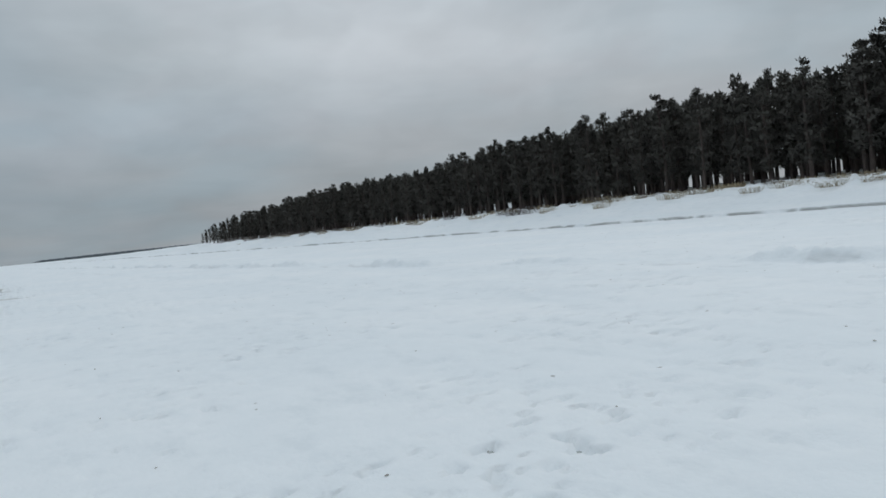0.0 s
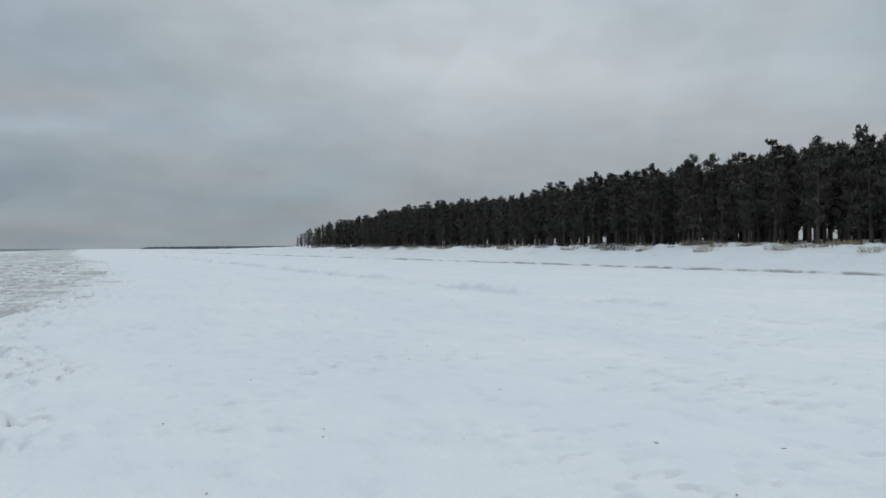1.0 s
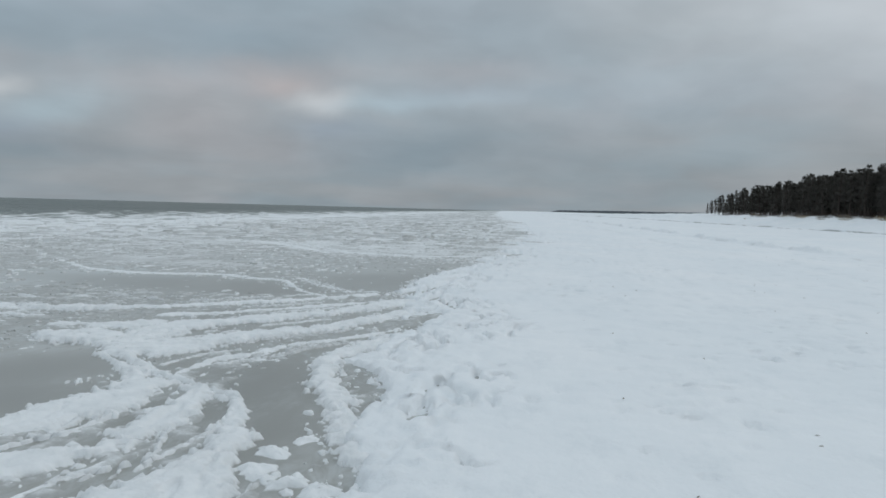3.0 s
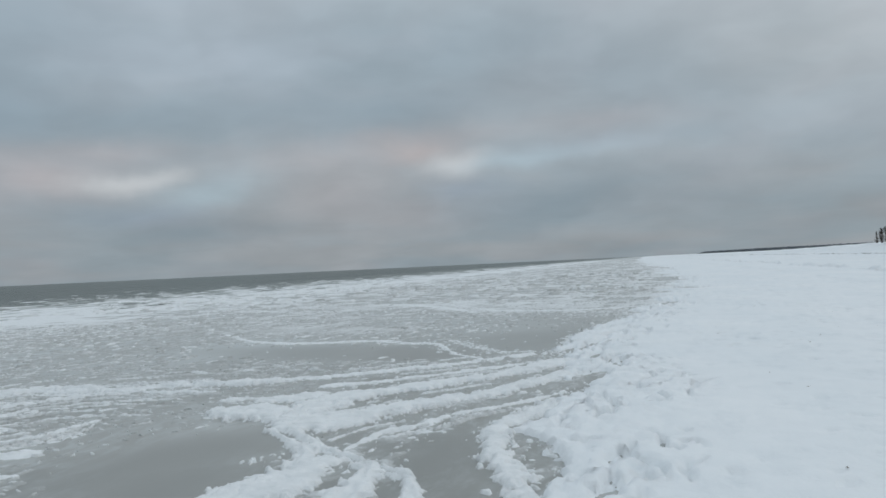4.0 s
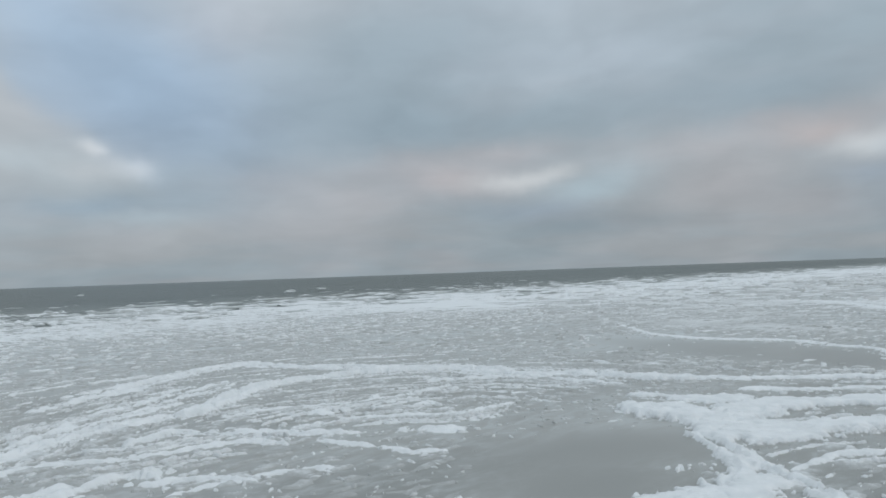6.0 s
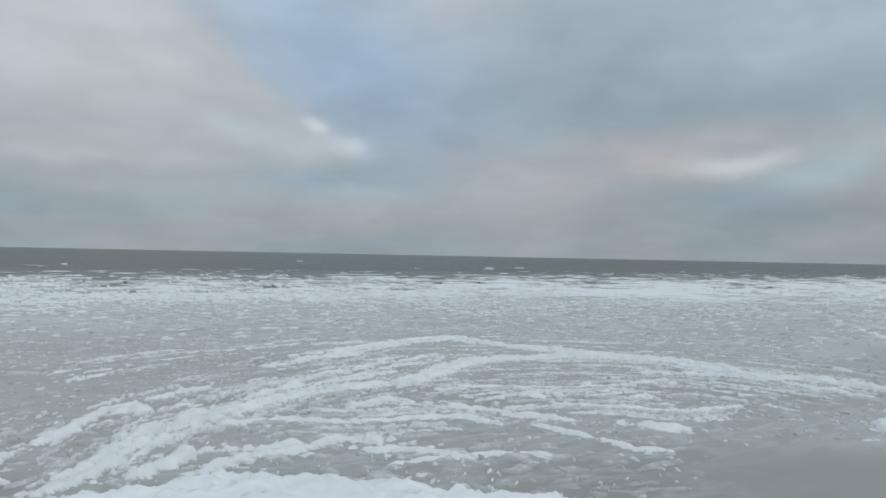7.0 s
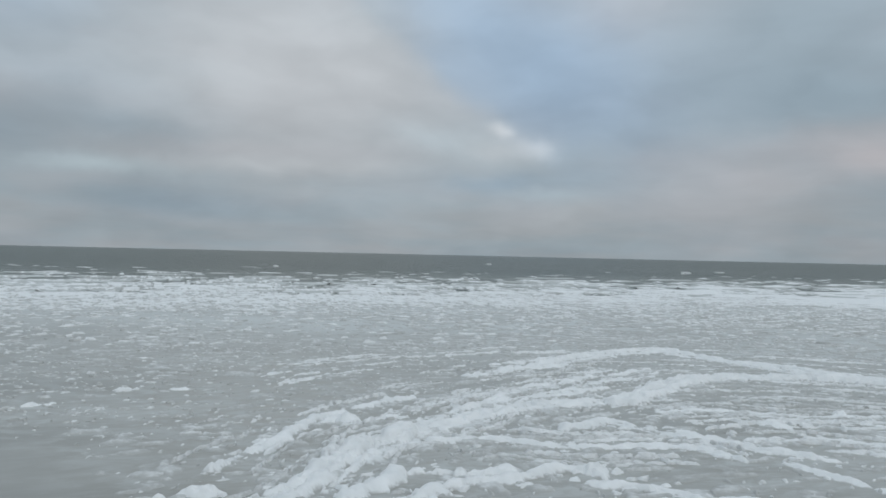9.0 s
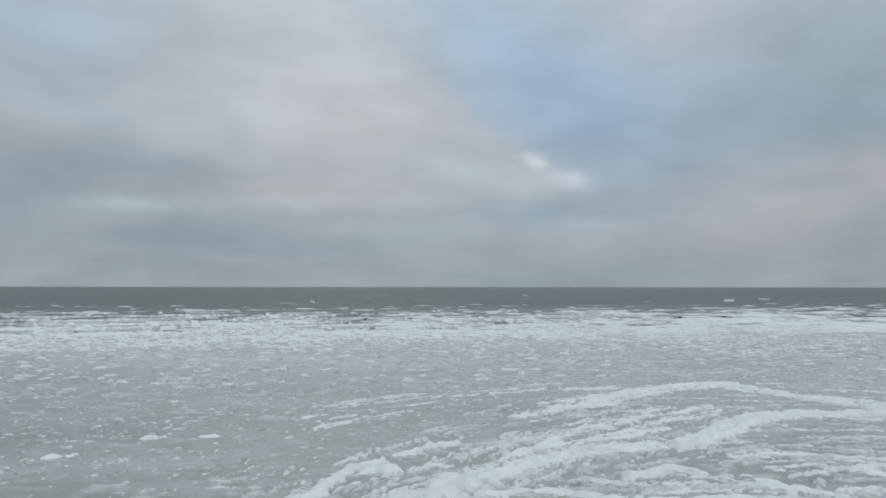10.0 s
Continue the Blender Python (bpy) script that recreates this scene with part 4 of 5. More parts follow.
def scatter_flecks():
    """Clots strewn over the ice, thickest where the crust is; drawn out in strands round the pool; crumbled along the ridges."""
    rng = np.random.default_rng(5)
    rows = []
    for x0, x1, y0, y1, count, size, most in ((-14, -2.2, -7, 13, 34000, 0.024, 2.4), (-32, -14, -22, 24, 30000, 0.070, 2.0), (-20, 0, 12, 34, 12000, 0.075, 2.2), (-30, 0, 30, 75, 3000, 0.22, 3.0)):
        X, Y = rng.uniform(x0, x1, count), rng.uniform(y0, y1, count)
        c = crust_height(X[:, None], Y[:, None])[:, 0]
        c = np.where(X < -27, c * 0 + 0.005, c)
        patch = smooth(fbm(X * 0.7, Y * 0.5, 3, 141), -0.35, 0.35)
        keep = rng.uniform(0, 1, count) < (0.14 + 0.26 * patch) + 0.5 * smooth(c, -0.006, 0.014)
        X, Y = X[keep], Y[keep]
        keep = (pool_mask(X, Y) < rng.uniform(0.1, 0.5, len(X))) & (shore_distance(X, Y) < -0.15) & (ice_height(X[:, None], Y[:, None])[:, 0] > -0.03)
        X, Y = X[keep], Y[keep]
        n = len(X)
        long = size * np.exp(rng.normal(0, 0.6, n)).clip(0.35, most)
        rows.append((X, Y, long, long * rng.uniform(0.2, 0.45, n), (0.010 + 0.20 * long) * rng.uniform(0.5, 1.1, n), arc_way(X, Y) + rng.normal(0, 0.40, n), (rng.uniform(0.2, 0.8, n) + 0.25 * smooth(-X, 12, 26)).clip(0, 1)))
    # strands
    for k in range(120):
        r, a0, span = rng.uniform(1.8, 7.5), rng.uniform(-1.25, 0.7), rng.uniform(0.35, 1.9)
        m = int(span / 0.075)
        s = np.linspace(0, 1, m)
        a = a0 + (s - 0.5) * span / r
        rr = r + 0.14 * fbm(s * span * 0.9, s * 0 + k, 3, 300 + k) + rng.normal(0, 0.010, m)
        X, Y = -5.8 - rr * np.cos(a) * 1.0, 6.8 - rr * np.sin(a) * 1.0
        ok = (a < 0.15 + 0.09 * r) & (fbm(s * span * 1.6, s * 0 + 5 + k, 3, 600 + k) > -0.16) & (pool_mask(X, Y) < 0.3) & (shore_distance(X, Y) < -0.25)
        X, Y, a, t = X[ok], Y[ok], a[ok], (np.sin(np.pi * s) ** 0.5)[ok]
        n = len(X)
        long = rng.uniform(0.05, 0.10, n)
        rows.append((X, Y, long, long * rng.uniform(0.25, 0.5, n) * (0.4 + 0.6 * t), (0.014 + rng.uniform(0, 0.02) * t) * rng.uniform(0.7, 1.2, n), np.pi / 2 + a + rng.normal(0, 0.14, n), np.full(n, rng.uniform(0.45, 1.0))))
    # fine strands beside the ridges
    LONGER = [track for track in TRACKS if len(track[0]) > 90]
    for k in range(120):
        line, weight = LONGER[rng.integers(0, len(LONGER))]
        m = min(int(rng.uniform(25, 90)), len(line) - 2)
        start = rng.integers(0, len(line) - m)
        seg = line[start:start + m:3]
        d = np.gradient(line, axis=0)[start:start + m:3]
        way, n = np.arctan2(d[:, 1], d[:, 0]), len(seg)
        off = rng.choice([-1, 1]) * rng.uniform(0.12, 0.55) + 0.08 * fbm(np.arange(n) * 0.08, np.full(n, k * 1.0), 2, 900 + k)
        X, Y = seg[:, 0] - np.sin(way) * off, seg[:, 1] + np.cos(way) * off
        keep = (pool_mask(X, Y) < 0.3) & (shore_distance(X, Y) < -0.2)
        X, Y, way = X[keep], Y[keep], way[keep]
        n = len(X)
        long = rng.uniform(0.05, 0.085, n)
        rows.append((X, Y, long, long * rng.uniform(0.2, 0.38, n), (0.014 + rng.uniform(0, 0.02)) * rng.uniform(0.7, 1.2, n), way + rng.normal(0, 0.14, n), np.full(n, rng.uniform(0.45, 1.0))))
    # crumbs by the ridges
    for line, weight in TRACKS:
        d = np.gradient(line, axis=0)
        m = int(len(line) * 0.30)
        pick = rng.integers(0, len(line), m)
        off = rng.normal(0, 0.15, m)
        way = np.arctan2(d[pick, 1], d[pick, 0])
        X, Y = line[pick, 0] - np.sin(way) * off, line[pick, 1] + np.cos(way) * off
        keep = (pool_mask(X, Y) < 0.5)
        X, Y, way, off = X[keep], Y[keep], way[keep], off[keep]
        n = len(X)
        long = 0.030 * np.exp(rng.normal(0, 0.5, n)).clip(0.4, 2.4)
        rows.append((X, Y, long, long * rng.uniform(0.35, 0.7, n), (0.010 + 0.22 * long) * rng.uniform(0.6, 1.2, n), way + rng.normal(0, 0.35, n), rng.uniform(0.6, 1.0, n)))
    # crumbs broken off the snow's edge
    edge = spline([p for p in EDGE if -2 < p[1] < 31], 0.03)
    pick = rng.integers(0, len(edge), 2600)
    X, Y = edge[pick, 0] + rng.normal(-0.04, 0.16, 2600), edge[pick, 1] + rng.normal(0, 0.12, 2600)
    d = shore_distance(X, Y)
    keep = (d < 0.08) & (d > -0.42) & ((Y > 12) | (rng.uniform(0, 1, 2600) < np.where(Y < 5.2, 1.0, 0.6)))
    X, Y = X[keep], Y[keep]
    n = len(X)
    long = 0.018 * np.exp(rng.normal(0, 0.6, n)).clip(0.4, 2.6) * (1 + 0.06 * np.maximum(Y - 8, 0))
    rows.append((X, Y, long, long * rng.uniform(0.5, 0.9, n), (0.008 + 0.30 * long) * rng.uniform(0.5, 1.2, n), rng.uniform(0, 6.28, n), rng.uniform(0.6, 1.0, n)))
    return [np.concatenate([row[k] for row in rows]) for k in range(7)]


thing("slush_flecks", fleck_mesh(*scatter_flecks(), 9), SLUSH, kind="stuff", label="small crisp flecks and strands of white slush on grey ice", category="slush")


def clot(x, y, long, wide, high, turn, seed):
    """A crumbled, rounded heap of slush on a polar net."""
    rings, sides = 12, 26
    a, r = np.meshgrid(np.linspace(0, 2 * math.pi, sides, endpoint=False), np.linspace(0.02, 1.0, rings))
    ragged = 1 + 0.55 * fbm(np.cos(a) * 1.3 + seed, np.sin(a) * 1.3, 3, seed % 90)
    u, v = long * r * ragged * np.cos(a), wide * r * ragged * np.sin(a)
    X, Y = x + u * math.cos(turn) - v * math.sin(turn), y + u * math.sin(turn) + v * math.cos(turn)
    Z = high * (1 - r ** 2.6) * (0.45 + 0.9 * billow(X * 7.0, Y * 7.0, 3, 3 + seed % 90)) - 0.006 * r
    i = np.arange(rings * sides).reshape(rings, sides)
    j = np.roll(i, -1, 1)
    f = np.stack([i[:-1], i[1:], j[1:], j[:-1]], -1).reshape(-1, 4)
    me = mesh_of("clot", np.stack([X, Y, Z], -1).reshape(-1, 3), f)
    put_film(me, 0.8 * smooth(r, 0.8, 1.0).ravel())
    return me


def lump(x, y, size, high, seed):
    """A low heap of frozen slush with a few crumbs at its side."""
    rng = np.random.default_rng(seed)
    root = new("ice_lump")
    for k in range(4):
        cx, cy = (x, y) if k == 0 else (x + rng.normal(0, 0.35 * size), y + rng.normal(0, 0.6 * size))
        long = size * (0.72 if k == 0 else rng.uniform(0.2, 0.4))
        thing("clot", clot(cx, cy, long, long * rng.uniform(0.5, 0.8), high * (0.8 if k == 0 else rng.uniform(0.3, 0.6)), math.pi / 2 + rng.normal(0, 0.5), seed + k), SLUSH, root)
    return tagged(root, "small low clump of white frozen slush on grey ice", "ice lump", "slush lumps on the ice")


for k, (x, y, size, high) in enumerate([(-6.72, 1.95, 0.20, 0.10), (-8.55, 3.12, 0.28, 0.09), (-10.36, 1.07, 0.15, 0.07), (-10.32, 1.64, 0.16, 0.035), (-9.7, 0.35, 0.15, 0.035),
                                        (-6.65, 4.56, 0.15, 0.08), (-1.24, 5.15, 0.2, 0.06), (-1.48, 5.35, 0.18, 0.05), (-1.35, 5.9, 0.14, 0.04), (-1.48, 5.63, 0.2, 0.05), (-1.42, 5.21, 0.16, 0.05), (-1.05, 5.05, 0.2, 0.06),
                                        (-7.9, 2.4, 0.16, 0.05), (-7.65, 6.9, 0.28, 0.06), (-7.9, 7.9, 0.14, 0.07), (-5.9, 7.1, 0.28, 0.05), (-7.1, 8.0, 0.22, 0.04)]):
    lump(x, y, size, high, 200 + 7 * k)


def floe(x, y, size, high, seed):
    rng = random.Random(seed)
    bm = bmesh.new()
    ring = []
    for k in range(9):
        a = 2 * math.pi * k / 9
        r = size * rng.uniform(0.7, 1.2)
        ring.append((x + 0.5 * r * math.cos(a), y + r * math.sin(a)))
    low = [bm.verts.new((px, py, -0.1)) for px, py in ring]
    mid = [bm.verts.new((px, py, 0.04 + high * 0.4)) for px, py in ring]
    topv = [bm.verts.new((x + (px - x) * 0.7, y + (py - y) * 0.7, high * rng.uniform(0.7, 1.1))) for px, py in ring]
    for a, b in ((low, mid), (mid, topv)):
        for k in range(9):
            bm.faces.new((a[k], a[(k + 1) % 9], b[(k + 1) % 9], b[k]))
    bm.faces.new(topv)
    me = bpy.data.meshes.new("ice_floe")
    bm.to_mesh(me)
    bm.free()
    return thing("ice_floe", me, SLUSH, label="small white ice floe drifting on dark water", category="ice floe", group="drifting floes")


for k, (az, dist, size, high) in enumerate([(86.3, 74, 0.28, 0.10), (55.5, 92, 0.6, 0.10), (53.2, 100, 0.7, 0.10), (70.1, 130, 0.5, 0.10)]):
    floe(-2 - dist * math.sin(radians(az)), 2 + dist * math.cos(radians(az)), size, high, k)


def brash():
    """Brash ice afloat off the edge of the fast ice, thinning out to sea."""
    rng = np.random.default_rng(15)
    n = 5200
    X, Y = -30 - 46 * rng.uniform(0, 1, n) ** 1.9, rng.uniform(-70, 110, n)
    keep = fbm(X * 0.12, Y * 0.035, 3, 151) + 0.35 * rng.normal(size=n) > 0.18 + 0.014 * (-X - 30)
    X, Y = X[keep], Y[keep]
    n = len(X)
    long = 0.32 * np.exp(rng.normal(0, 0.5, n)).clip(0.3, 3.0)
    me = fleck_mesh(X, Y, long, long * rng.uniform(0.3, 0.7, n), rng.uniform(0.015, 0.045, n), np.pi / 2 + rng.normal(0, 0.4, n), rng.uniform(0.5, 1.0, n), 16)
    me.transform(Matrix.Translation((0, 0, -0.055)))
    return thing("brash_ice", me, SLUSH, kind="stuff", label="small broken white ice floating on grey water", category="brash ice")


brash()


# ---- pines on the dune ----
def pine_data(seed, h, base, spread, lean, shape):
    """Trunk with limbs, and a crown of needle tufts, as two triangle lists."""
    rng = np.random.default_rng(seed)
    tv, tf, cv = [], [], []

    def tube(p, q, r0, r1, sides):
        p, q = np.array(p), np.array(q)
        axis = (q - p) / np.linalg.norm(q - p)
        a = np.cross(axis, (0.3, 0.9, 0.2))
        a /= np.linalg.norm(a)
        b = np.cross(axis, a)
        o = len(tv)
        for c, r in ((p, r0), (q, r1)):
            for k in range(sides):
                w = 2 * math.pi * k / sides
                tv.append(c + r * (math.cos(w) * a + math.sin(w) * b))
        for k in range(sides):
            m = (k + 1) % sides
            tf.extend([(o + k, o + m, o + sides + m), (o + k, o + sides + m, o + sides + k)])

    def stem(z):
        k = z / h
        return np.array([lean * k * k + 0.06 * math.sin(5 * k + seed), 0.06 * math.cos(4 * k + 2 * seed), z])

    levels = np.linspace(-0.15, h * 0.97, 8)
    r0 = 0.017 * h + 0.03
    for a, b in zip(levels, levels[1:]):
        tube(stem(a), stem(b), r0 * (1 - 0.9 * max(a, 0) / h), r0 * (1 - 0.9 * b / h), 7)
    # a few dead twigs under the crown
    for _ in range(5):
        p, a, ln = stem(h * base * rng.uniform(0.45, 1.0)), rng.uniform(0, 2 * math.pi), rng.uniform(0.3, 0.7)
        tube(p, p + np.array([ln * math.cos(a), ln * math.sin(a), rng.uniform(-0.1, 0.2)]), 0.014, 0.004, 3)
    # limbs in loose whorls, each with rounded clumps of needles towards its end
    z = h * base
    while z < h * 0.985:
        k = (z / h - base) / (1 - base)
        reach = spread * float(np.interp(k, [0, 0.2, 0.55, 0.85, 1], shape))
        for _ in range(rng.integers(3, 6)):
            a, ln = rng.uniform(0, 2 * math.pi), reach * rng.uniform(0.45, 1.15)
            p = stem(z + rng.uniform(-0.12, 0.12))
            q = p + np.array([ln * math.cos(a), ln * math.sin(a), ln * rng.uniform(0.05, 0.5)])
            tube(p, q, 0.026, 0.008, 3)
            for t in (0.5, 0.78, 1.0):
                c = p + (q - p) * t + rng.normal(0, 0.07, 3)
                size = rng.uniform(0.17, 0.31) * (1.05 - 0.35 * k)
                for _ in range(13):
                    d = rng.normal(0, 1, 3)
                    d /= np.linalg.norm(d)
                    at = c + d * (1, 1, 0.6) * size * rng.uniform(0.3, 1.0)
                    side = np.cross(d, rng.normal(0, 1, 3))
                    side /= np.linalg.norm(side)
                    ln2, wd = rng.uniform(0.09, 0.16), rng.uniform(0.045, 0.07)
                    cv.append((at - side * wd, at + side * wd, at + (d + (0, 0, 0.5)) * ln2))
        z += rng.uniform(0.28, 0.46)
    return np.array(tv), np.array(tf), np.array(cv).reshape(-1, 3)


PINES = []
ROUND, TALL, SPIRE = (0.5, 0.85, 1.0, 0.75, 0.25), (0.6, 1.0, 0.8, 0.5, 0.12), (0.9, 1.0, 0.62, 0.25, 0.05)
for seed, h, base, spread, lean, shape in ((1, 7.2, 0.17, 1.0, 0.15, TALL), (2, 7.0, 0.15, 1.1, -0.2, ROUND), (3, 7.4, 0.19, 1.05, 0.1, ROUND), (4, 7.0, 0.12, 0.95, 0.15, SPIRE), (5, 7.3, 0.16, 0.9, 0.0, TALL), (6, 7.3, 0.20, 1.2, -0.15, TALL)):
    PINES.append(pine_data(seed, h, base, spread, lean, shape))


def crown_mesh(name, cv, middle):
    """Needle tufts whose shading follows the rounded crown and not each blade."""
    tri = cv.reshape(-1, 3, 3)
    out = (tri.mean(1) - middle) * (1, 1, 0) + (0, 0, 0.55)
    out /= np.linalg.norm(out, axis=1, keepdims=True)
    flip = (np.cross(tri[:, 1] - tri[:, 0], tri[:, 2] - tri[:, 0]) * out).sum(1) < 0
    tri = np.where(flip[:, None, None], tri[:, ::-1], tri)
    me = mesh_of(name, tri.reshape(-1, 3), np.arange(len(cv)).reshape(-1, 3))
    me.normals_split_custom_set(np.repeat(out, 3, 0).tolist())
    return me


def pine(k):
    tv, tf, cv = PINES[k]
    root = new("pine_tree")
    thing("trunk", mesh_of("trunk", tv, tf), BARK, root)
    thing("crown", crown_mesh("crown", cv, np.array([0, 0, 1.0])), NEEDLES, root)
    return tagged(root, "dark green coastal pine standing in snow at the wood's edge", "tree", "pines on the dune")


def ground_at(x, y):
    a, b = np.atleast_1d(x)[:, None], np.atleast_1d(y)[:, None]
    return snow_height(a.astype(float), b.astype(float))[:, 0]


def tall(y):
    """The wood is lower towards its far end."""
    return 0.965 * float(np.interp(y, [10, 20, 25.4, 26.6, 30, 33.5, 35.5, 37, 39.7, 41.5, 46, 54, 69, 82, 100, 140, 158, 164, 168],
                           [1.26, 1.23, 1.21, 1.0, 1.0, 1.04, 0.90, 1.06, 1.03, 0.93, 1.01, 0.96, 0.95, 0.85, 0.89, 0.83, 0.55, 0.40, 0.30]))


rng = random.Random(11)
spots, back = [], []
for row in range(8):
    y = 9.0 + rng.uniform(0, 2)
    while y < 166 - row * 0.6:
        x = 45.5 + row * 2.4 + rng.uniform(-1.0, 1.0) + 1.2 * math.sin(y * 0.11)
        (spots if row < 2 else back).append((x, y + rng.uniform(-0.6, 0.6), rng.randrange(6), rng.uniform(0, 360), tall(y) * (1 + 0.02 * row) * rng.uniform(0.90, 1.03)))
        y += rng.uniform(0.9, 1.6) if row < 2 else rng.uniform(0.9, 1.6)
models = {}
levels = ground_at([p[0] for p in spots], [p[1] for p in spots])
for (x, y, k, turn, size), level in zip(spots, levels):
    m = pose(x, y, float(level), 0, 0, turn)
    if k not in models:
        models[k] = pine(k)
        models[k].matrix_basis = m
        ob = models[k]
    else:
        ob = copy_thing(models[k], m)
    ob.scale = (size, size, size * rng.uniform(0.96, 1.04))

tv_all, tf_all, cv_all, count = [], [], [], 0
levels = ground_at([p[0] for p in back], [p[1] for p in back])
for (x, y, k, turn, size), level in zip(back, levels):
    tv, tf, cv = PINES[k]
    c, s = math.cos(radians(turn)), math.sin(radians(turn))
    r = np.array([[c, s, 0], [-s, c, 0], [0, 0, 1]]) * size
    at = np.array([x, y, level])
    stem_v, stem_f = tv[:98], tf[:98]
    tv_all.append(stem_v @ r + at)
    tf_all.append(stem_f + count)
    count += len(stem_v)
    tri = cv.reshape(-1, 3, 3)[::5]
    mid = tri.mean(1, keepdims=True)
    cv_all.append(((tri - mid) * 2.2 + mid).reshape(-1, 3) @ r + at)
wood = new("pine_wood")
tagged(wood, "dense dark pine wood behind the first trees", "wood", kind="stuff")
thing("trunks", mesh_of("trunks", np.concatenate(tv_all), np.concatenate(tf_all)), BARK, wood)
cv_all = np.concatenate(cv_all)
thing("crowns", mesh_of("crowns", cv_all, np.arange(len(cv_all)).reshape(-1, 3), False), NEEDLES, wood)


# ---- dry grass and bare bushes on the dune's crest ----
def blades(seed, count, spread, high, bend, width):
    rng = np.random.default_rng(seed)
    v = []
    for _ in range(count):
        a, r = rng.uniform(0, 2 * math.pi), spread * math.sqrt(rng.uniform(0, 1))
        p = np.array([r * math.cos(a), r * math.sin(a), -0.05])
        b = rng.uniform(0, 2 * math.pi)
        h = high * rng.uniform(0.5, 1.1)
        tip = p + np.array([bend * h * math.cos(b) + 0.25 * h * math.cos(a), bend * h * math.sin(b) + 0.25 * h * math.sin(a), h])
        side = np.array([-math.sin(b), math.cos(b), 0]) * width
        mid = (p + tip) / 2 + (0, 0, 0.12 * h)
        v += [p - side, p + side, mid, mid - side * 0.7, mid + side * 0.7, tip]
    v = np.array(v)
    return v, np.arange(len(v)).reshape(-1, 3)


rng = random.Random(5)
tufts = []
for az in (52.1, 44.3, 53.8, 55.5, 54.2, 59.1, 36.9, 29.2, 22.2, 35.7, 61.0, 63.0, 48.0, 50.0, 41.0, 32.0, 26.0, 20.0, 58.0, 46.0):
    x = 40.4 + rng.uniform(-1.2, 1.2)
    tufts.append((x, x / math.tan(radians(az)), rng.uniform(0.7, 1.2)))
for k in range(46):
    tufts.append((rng.uniform(38.5, 43.8), 14 + 120 * rng.uniform(0, 1) ** 1.6, rng.uniform(0.35, 1.0)))
grass = []
for k in range(4):
    v, f = blades(k, 150, 0.6, 0.42, 0.6, 0.013)
    grass.append(mesh_of("dune_grass", v, f, False))
    grass[-1].materials.append(STRAW)
for k, (x, y, size) in enumerate(tufts):
    ob = new("dune_grass", grass[k % 4])
    ob.matrix_basis = pose(x, y, float(ground_at(x, y)[0]), 0, 0, rng.uniform(0, 360)) @ Matrix.Diagonal((size * 1.2, size * 1.6, size, 1))
    tagged(ob, "tuft of dry straw-coloured dune grass in snow", "dune grass", "grass tufts on the dune")
twigs = []
for k in range(2):
    v, f = blades(20 + k, 420, 1.0, 0.75, 0.45, 0.007)
    twigs.append(mesh_of("bush", v, f, False))
    twigs[-1].materials.append(TWIG)
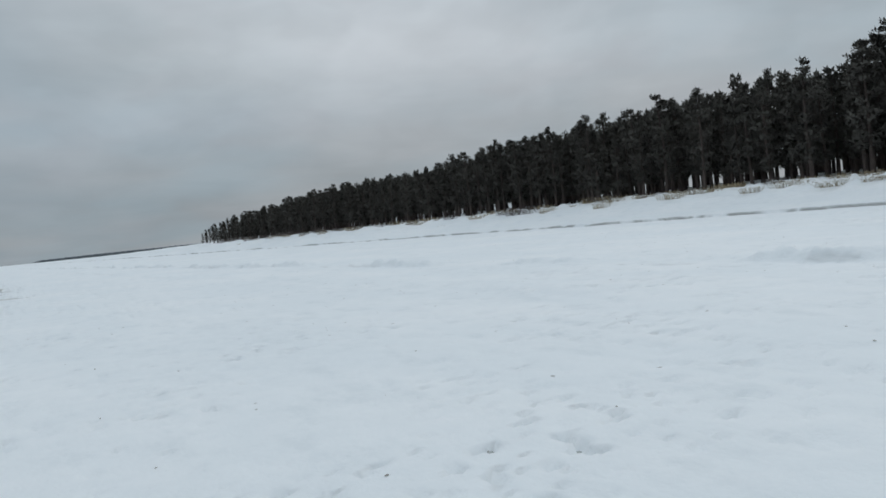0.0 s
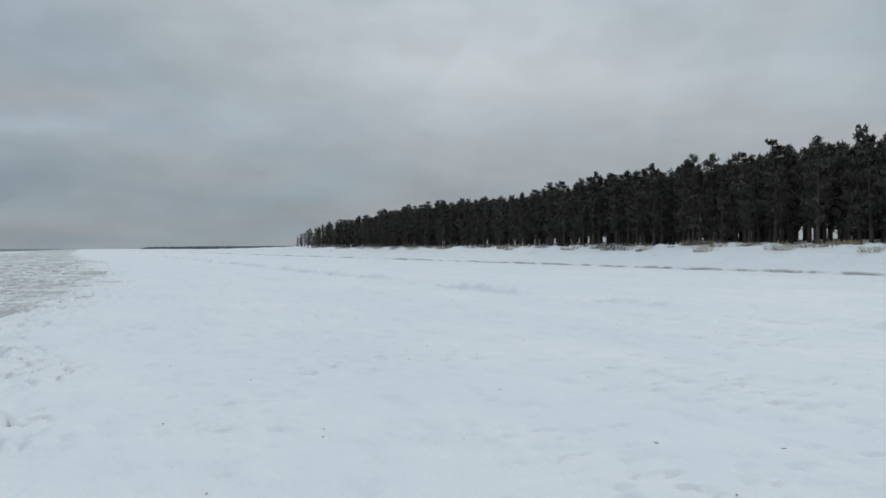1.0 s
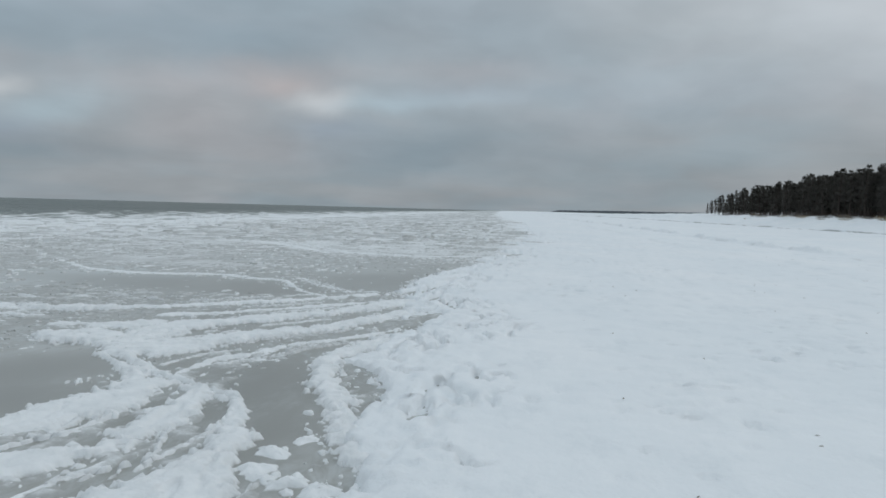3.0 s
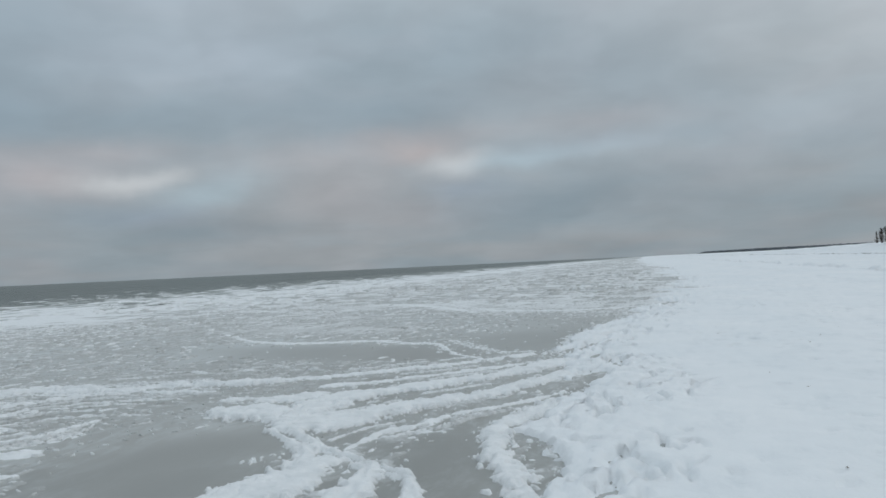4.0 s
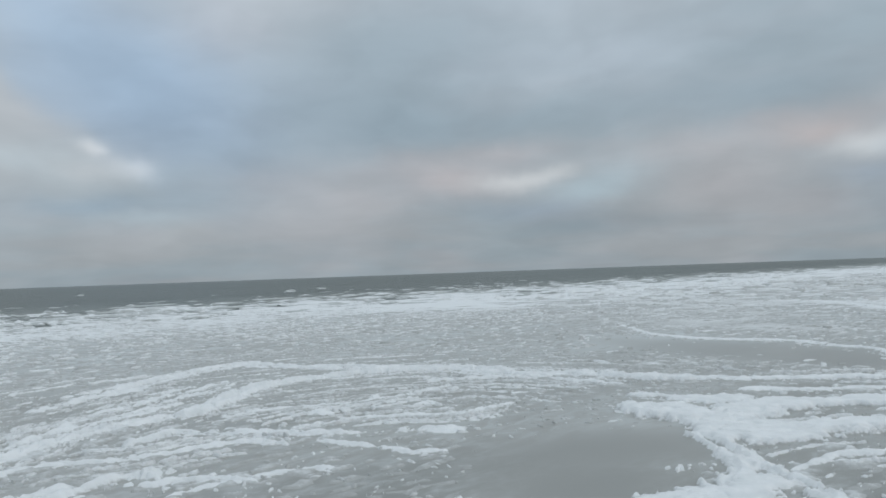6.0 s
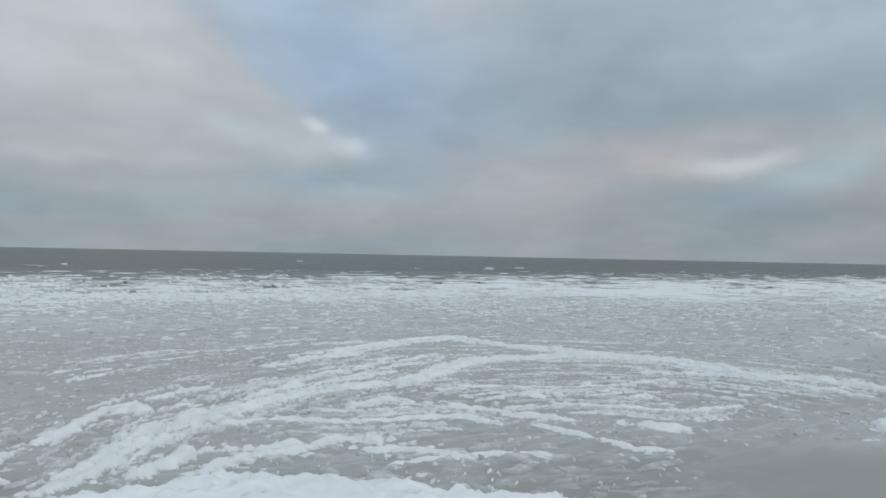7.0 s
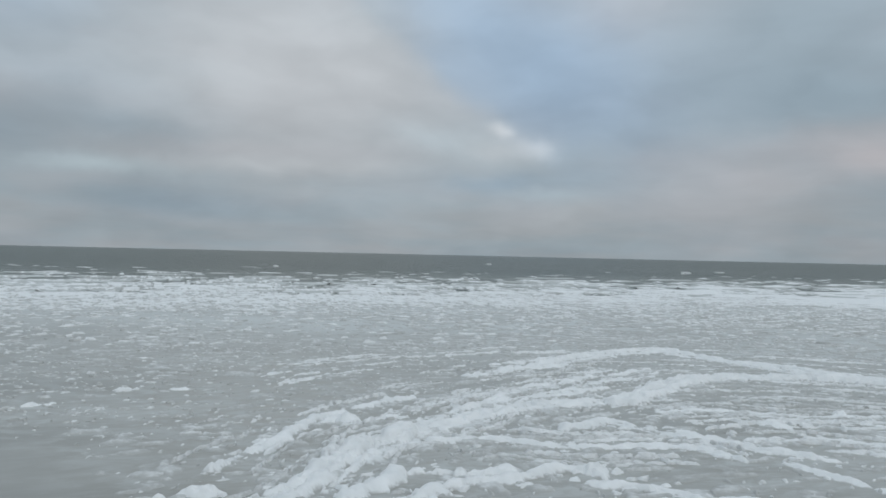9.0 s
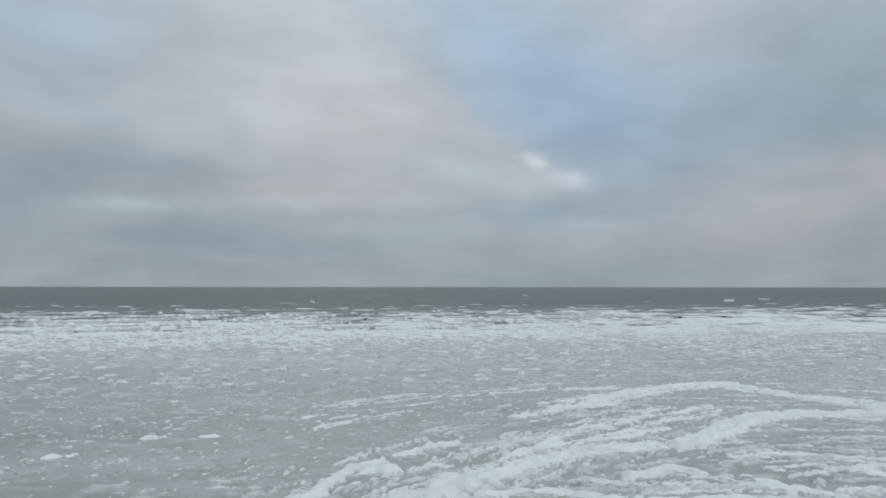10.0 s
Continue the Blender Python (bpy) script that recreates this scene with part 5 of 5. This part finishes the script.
for k, (az, x, size) in enumerate([(39.0, 40.0, 1.2), (38.2, 40.4, 1.0), (23.5, 41, 1.0), (21, 41.5, 1.1), (18.5, 41, 1.3), (28, 41.5, 0.8), (45.2, 41.8, 0.8), (33.5, 41, 0.8), (17.3, 42, 1.4), (16.6, 42, 1.4), (19.7, 40.5, 1.0), (20.3, 42, 0.9), (22.3, 40.6, 0.8), (24.8, 41.6, 0.9), (26.3, 40.8, 0.7), (30.5, 41, 0.7), (48.6, 41, 0.6), (57, 41.4, 0.7)]):
    y = x / math.tan(radians(az))
    ob = new("bush", twigs[k % 2])
    ob.matrix_basis = pose(x, y, float(ground_at(x, y)[0]), 0, 0, 70 * k) @ Matrix.Diagonal((size, size * 1.5, size * 0.8, 1))
    tagged(ob, "low bare grey willow bush on the snowy dune", "bush", "bare bushes on the dune")


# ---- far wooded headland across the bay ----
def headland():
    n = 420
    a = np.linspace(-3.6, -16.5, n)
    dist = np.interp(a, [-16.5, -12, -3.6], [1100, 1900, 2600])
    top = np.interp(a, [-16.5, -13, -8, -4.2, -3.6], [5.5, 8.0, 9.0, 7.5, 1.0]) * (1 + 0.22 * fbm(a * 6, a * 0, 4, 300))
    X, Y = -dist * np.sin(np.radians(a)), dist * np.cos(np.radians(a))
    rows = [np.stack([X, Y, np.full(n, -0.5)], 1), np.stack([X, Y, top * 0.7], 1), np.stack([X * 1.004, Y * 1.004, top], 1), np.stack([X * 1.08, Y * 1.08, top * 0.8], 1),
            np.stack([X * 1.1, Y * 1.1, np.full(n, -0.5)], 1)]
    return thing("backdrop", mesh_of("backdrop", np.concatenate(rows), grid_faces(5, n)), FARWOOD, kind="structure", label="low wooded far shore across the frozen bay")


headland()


# ---- scraps of reed on the snow ----
def scraps():
    rng = np.random.default_rng(8)
    v = []
    x, y = rng.uniform(0.5, 24, 260), rng.uniform(2, 30, 260)
    for px, py, z in zip(x, y, snow_height(x[:, None], y[:, None])[:, 0]):
        a, ln, w = rng.uniform(0, math.pi), rng.uniform(0.008, 0.028), rng.uniform(0.003, 0.007)
        d, s = np.array([math.cos(a), math.sin(a), 0]) * ln, np.array([-math.sin(a), math.cos(a), 0]) * w
        p = np.array([px, py, z + 0.004])
        up = np.array([0, 0, w])
        v += [p - d - s, p + d - s, p + up, p + d - s, p + d + s, p + up, p + d + s, p - d + s, p + up, p - d + s, p - d - s, p + up]
    return thing("reed_scraps", mesh_of("reed_scraps", np.array(v), np.arange(len(v)).reshape(-1, 3), False), DEBRIS, kind="stuff",
                 label="small brown scraps of reed scattered over the snow", category="debris")


scraps()
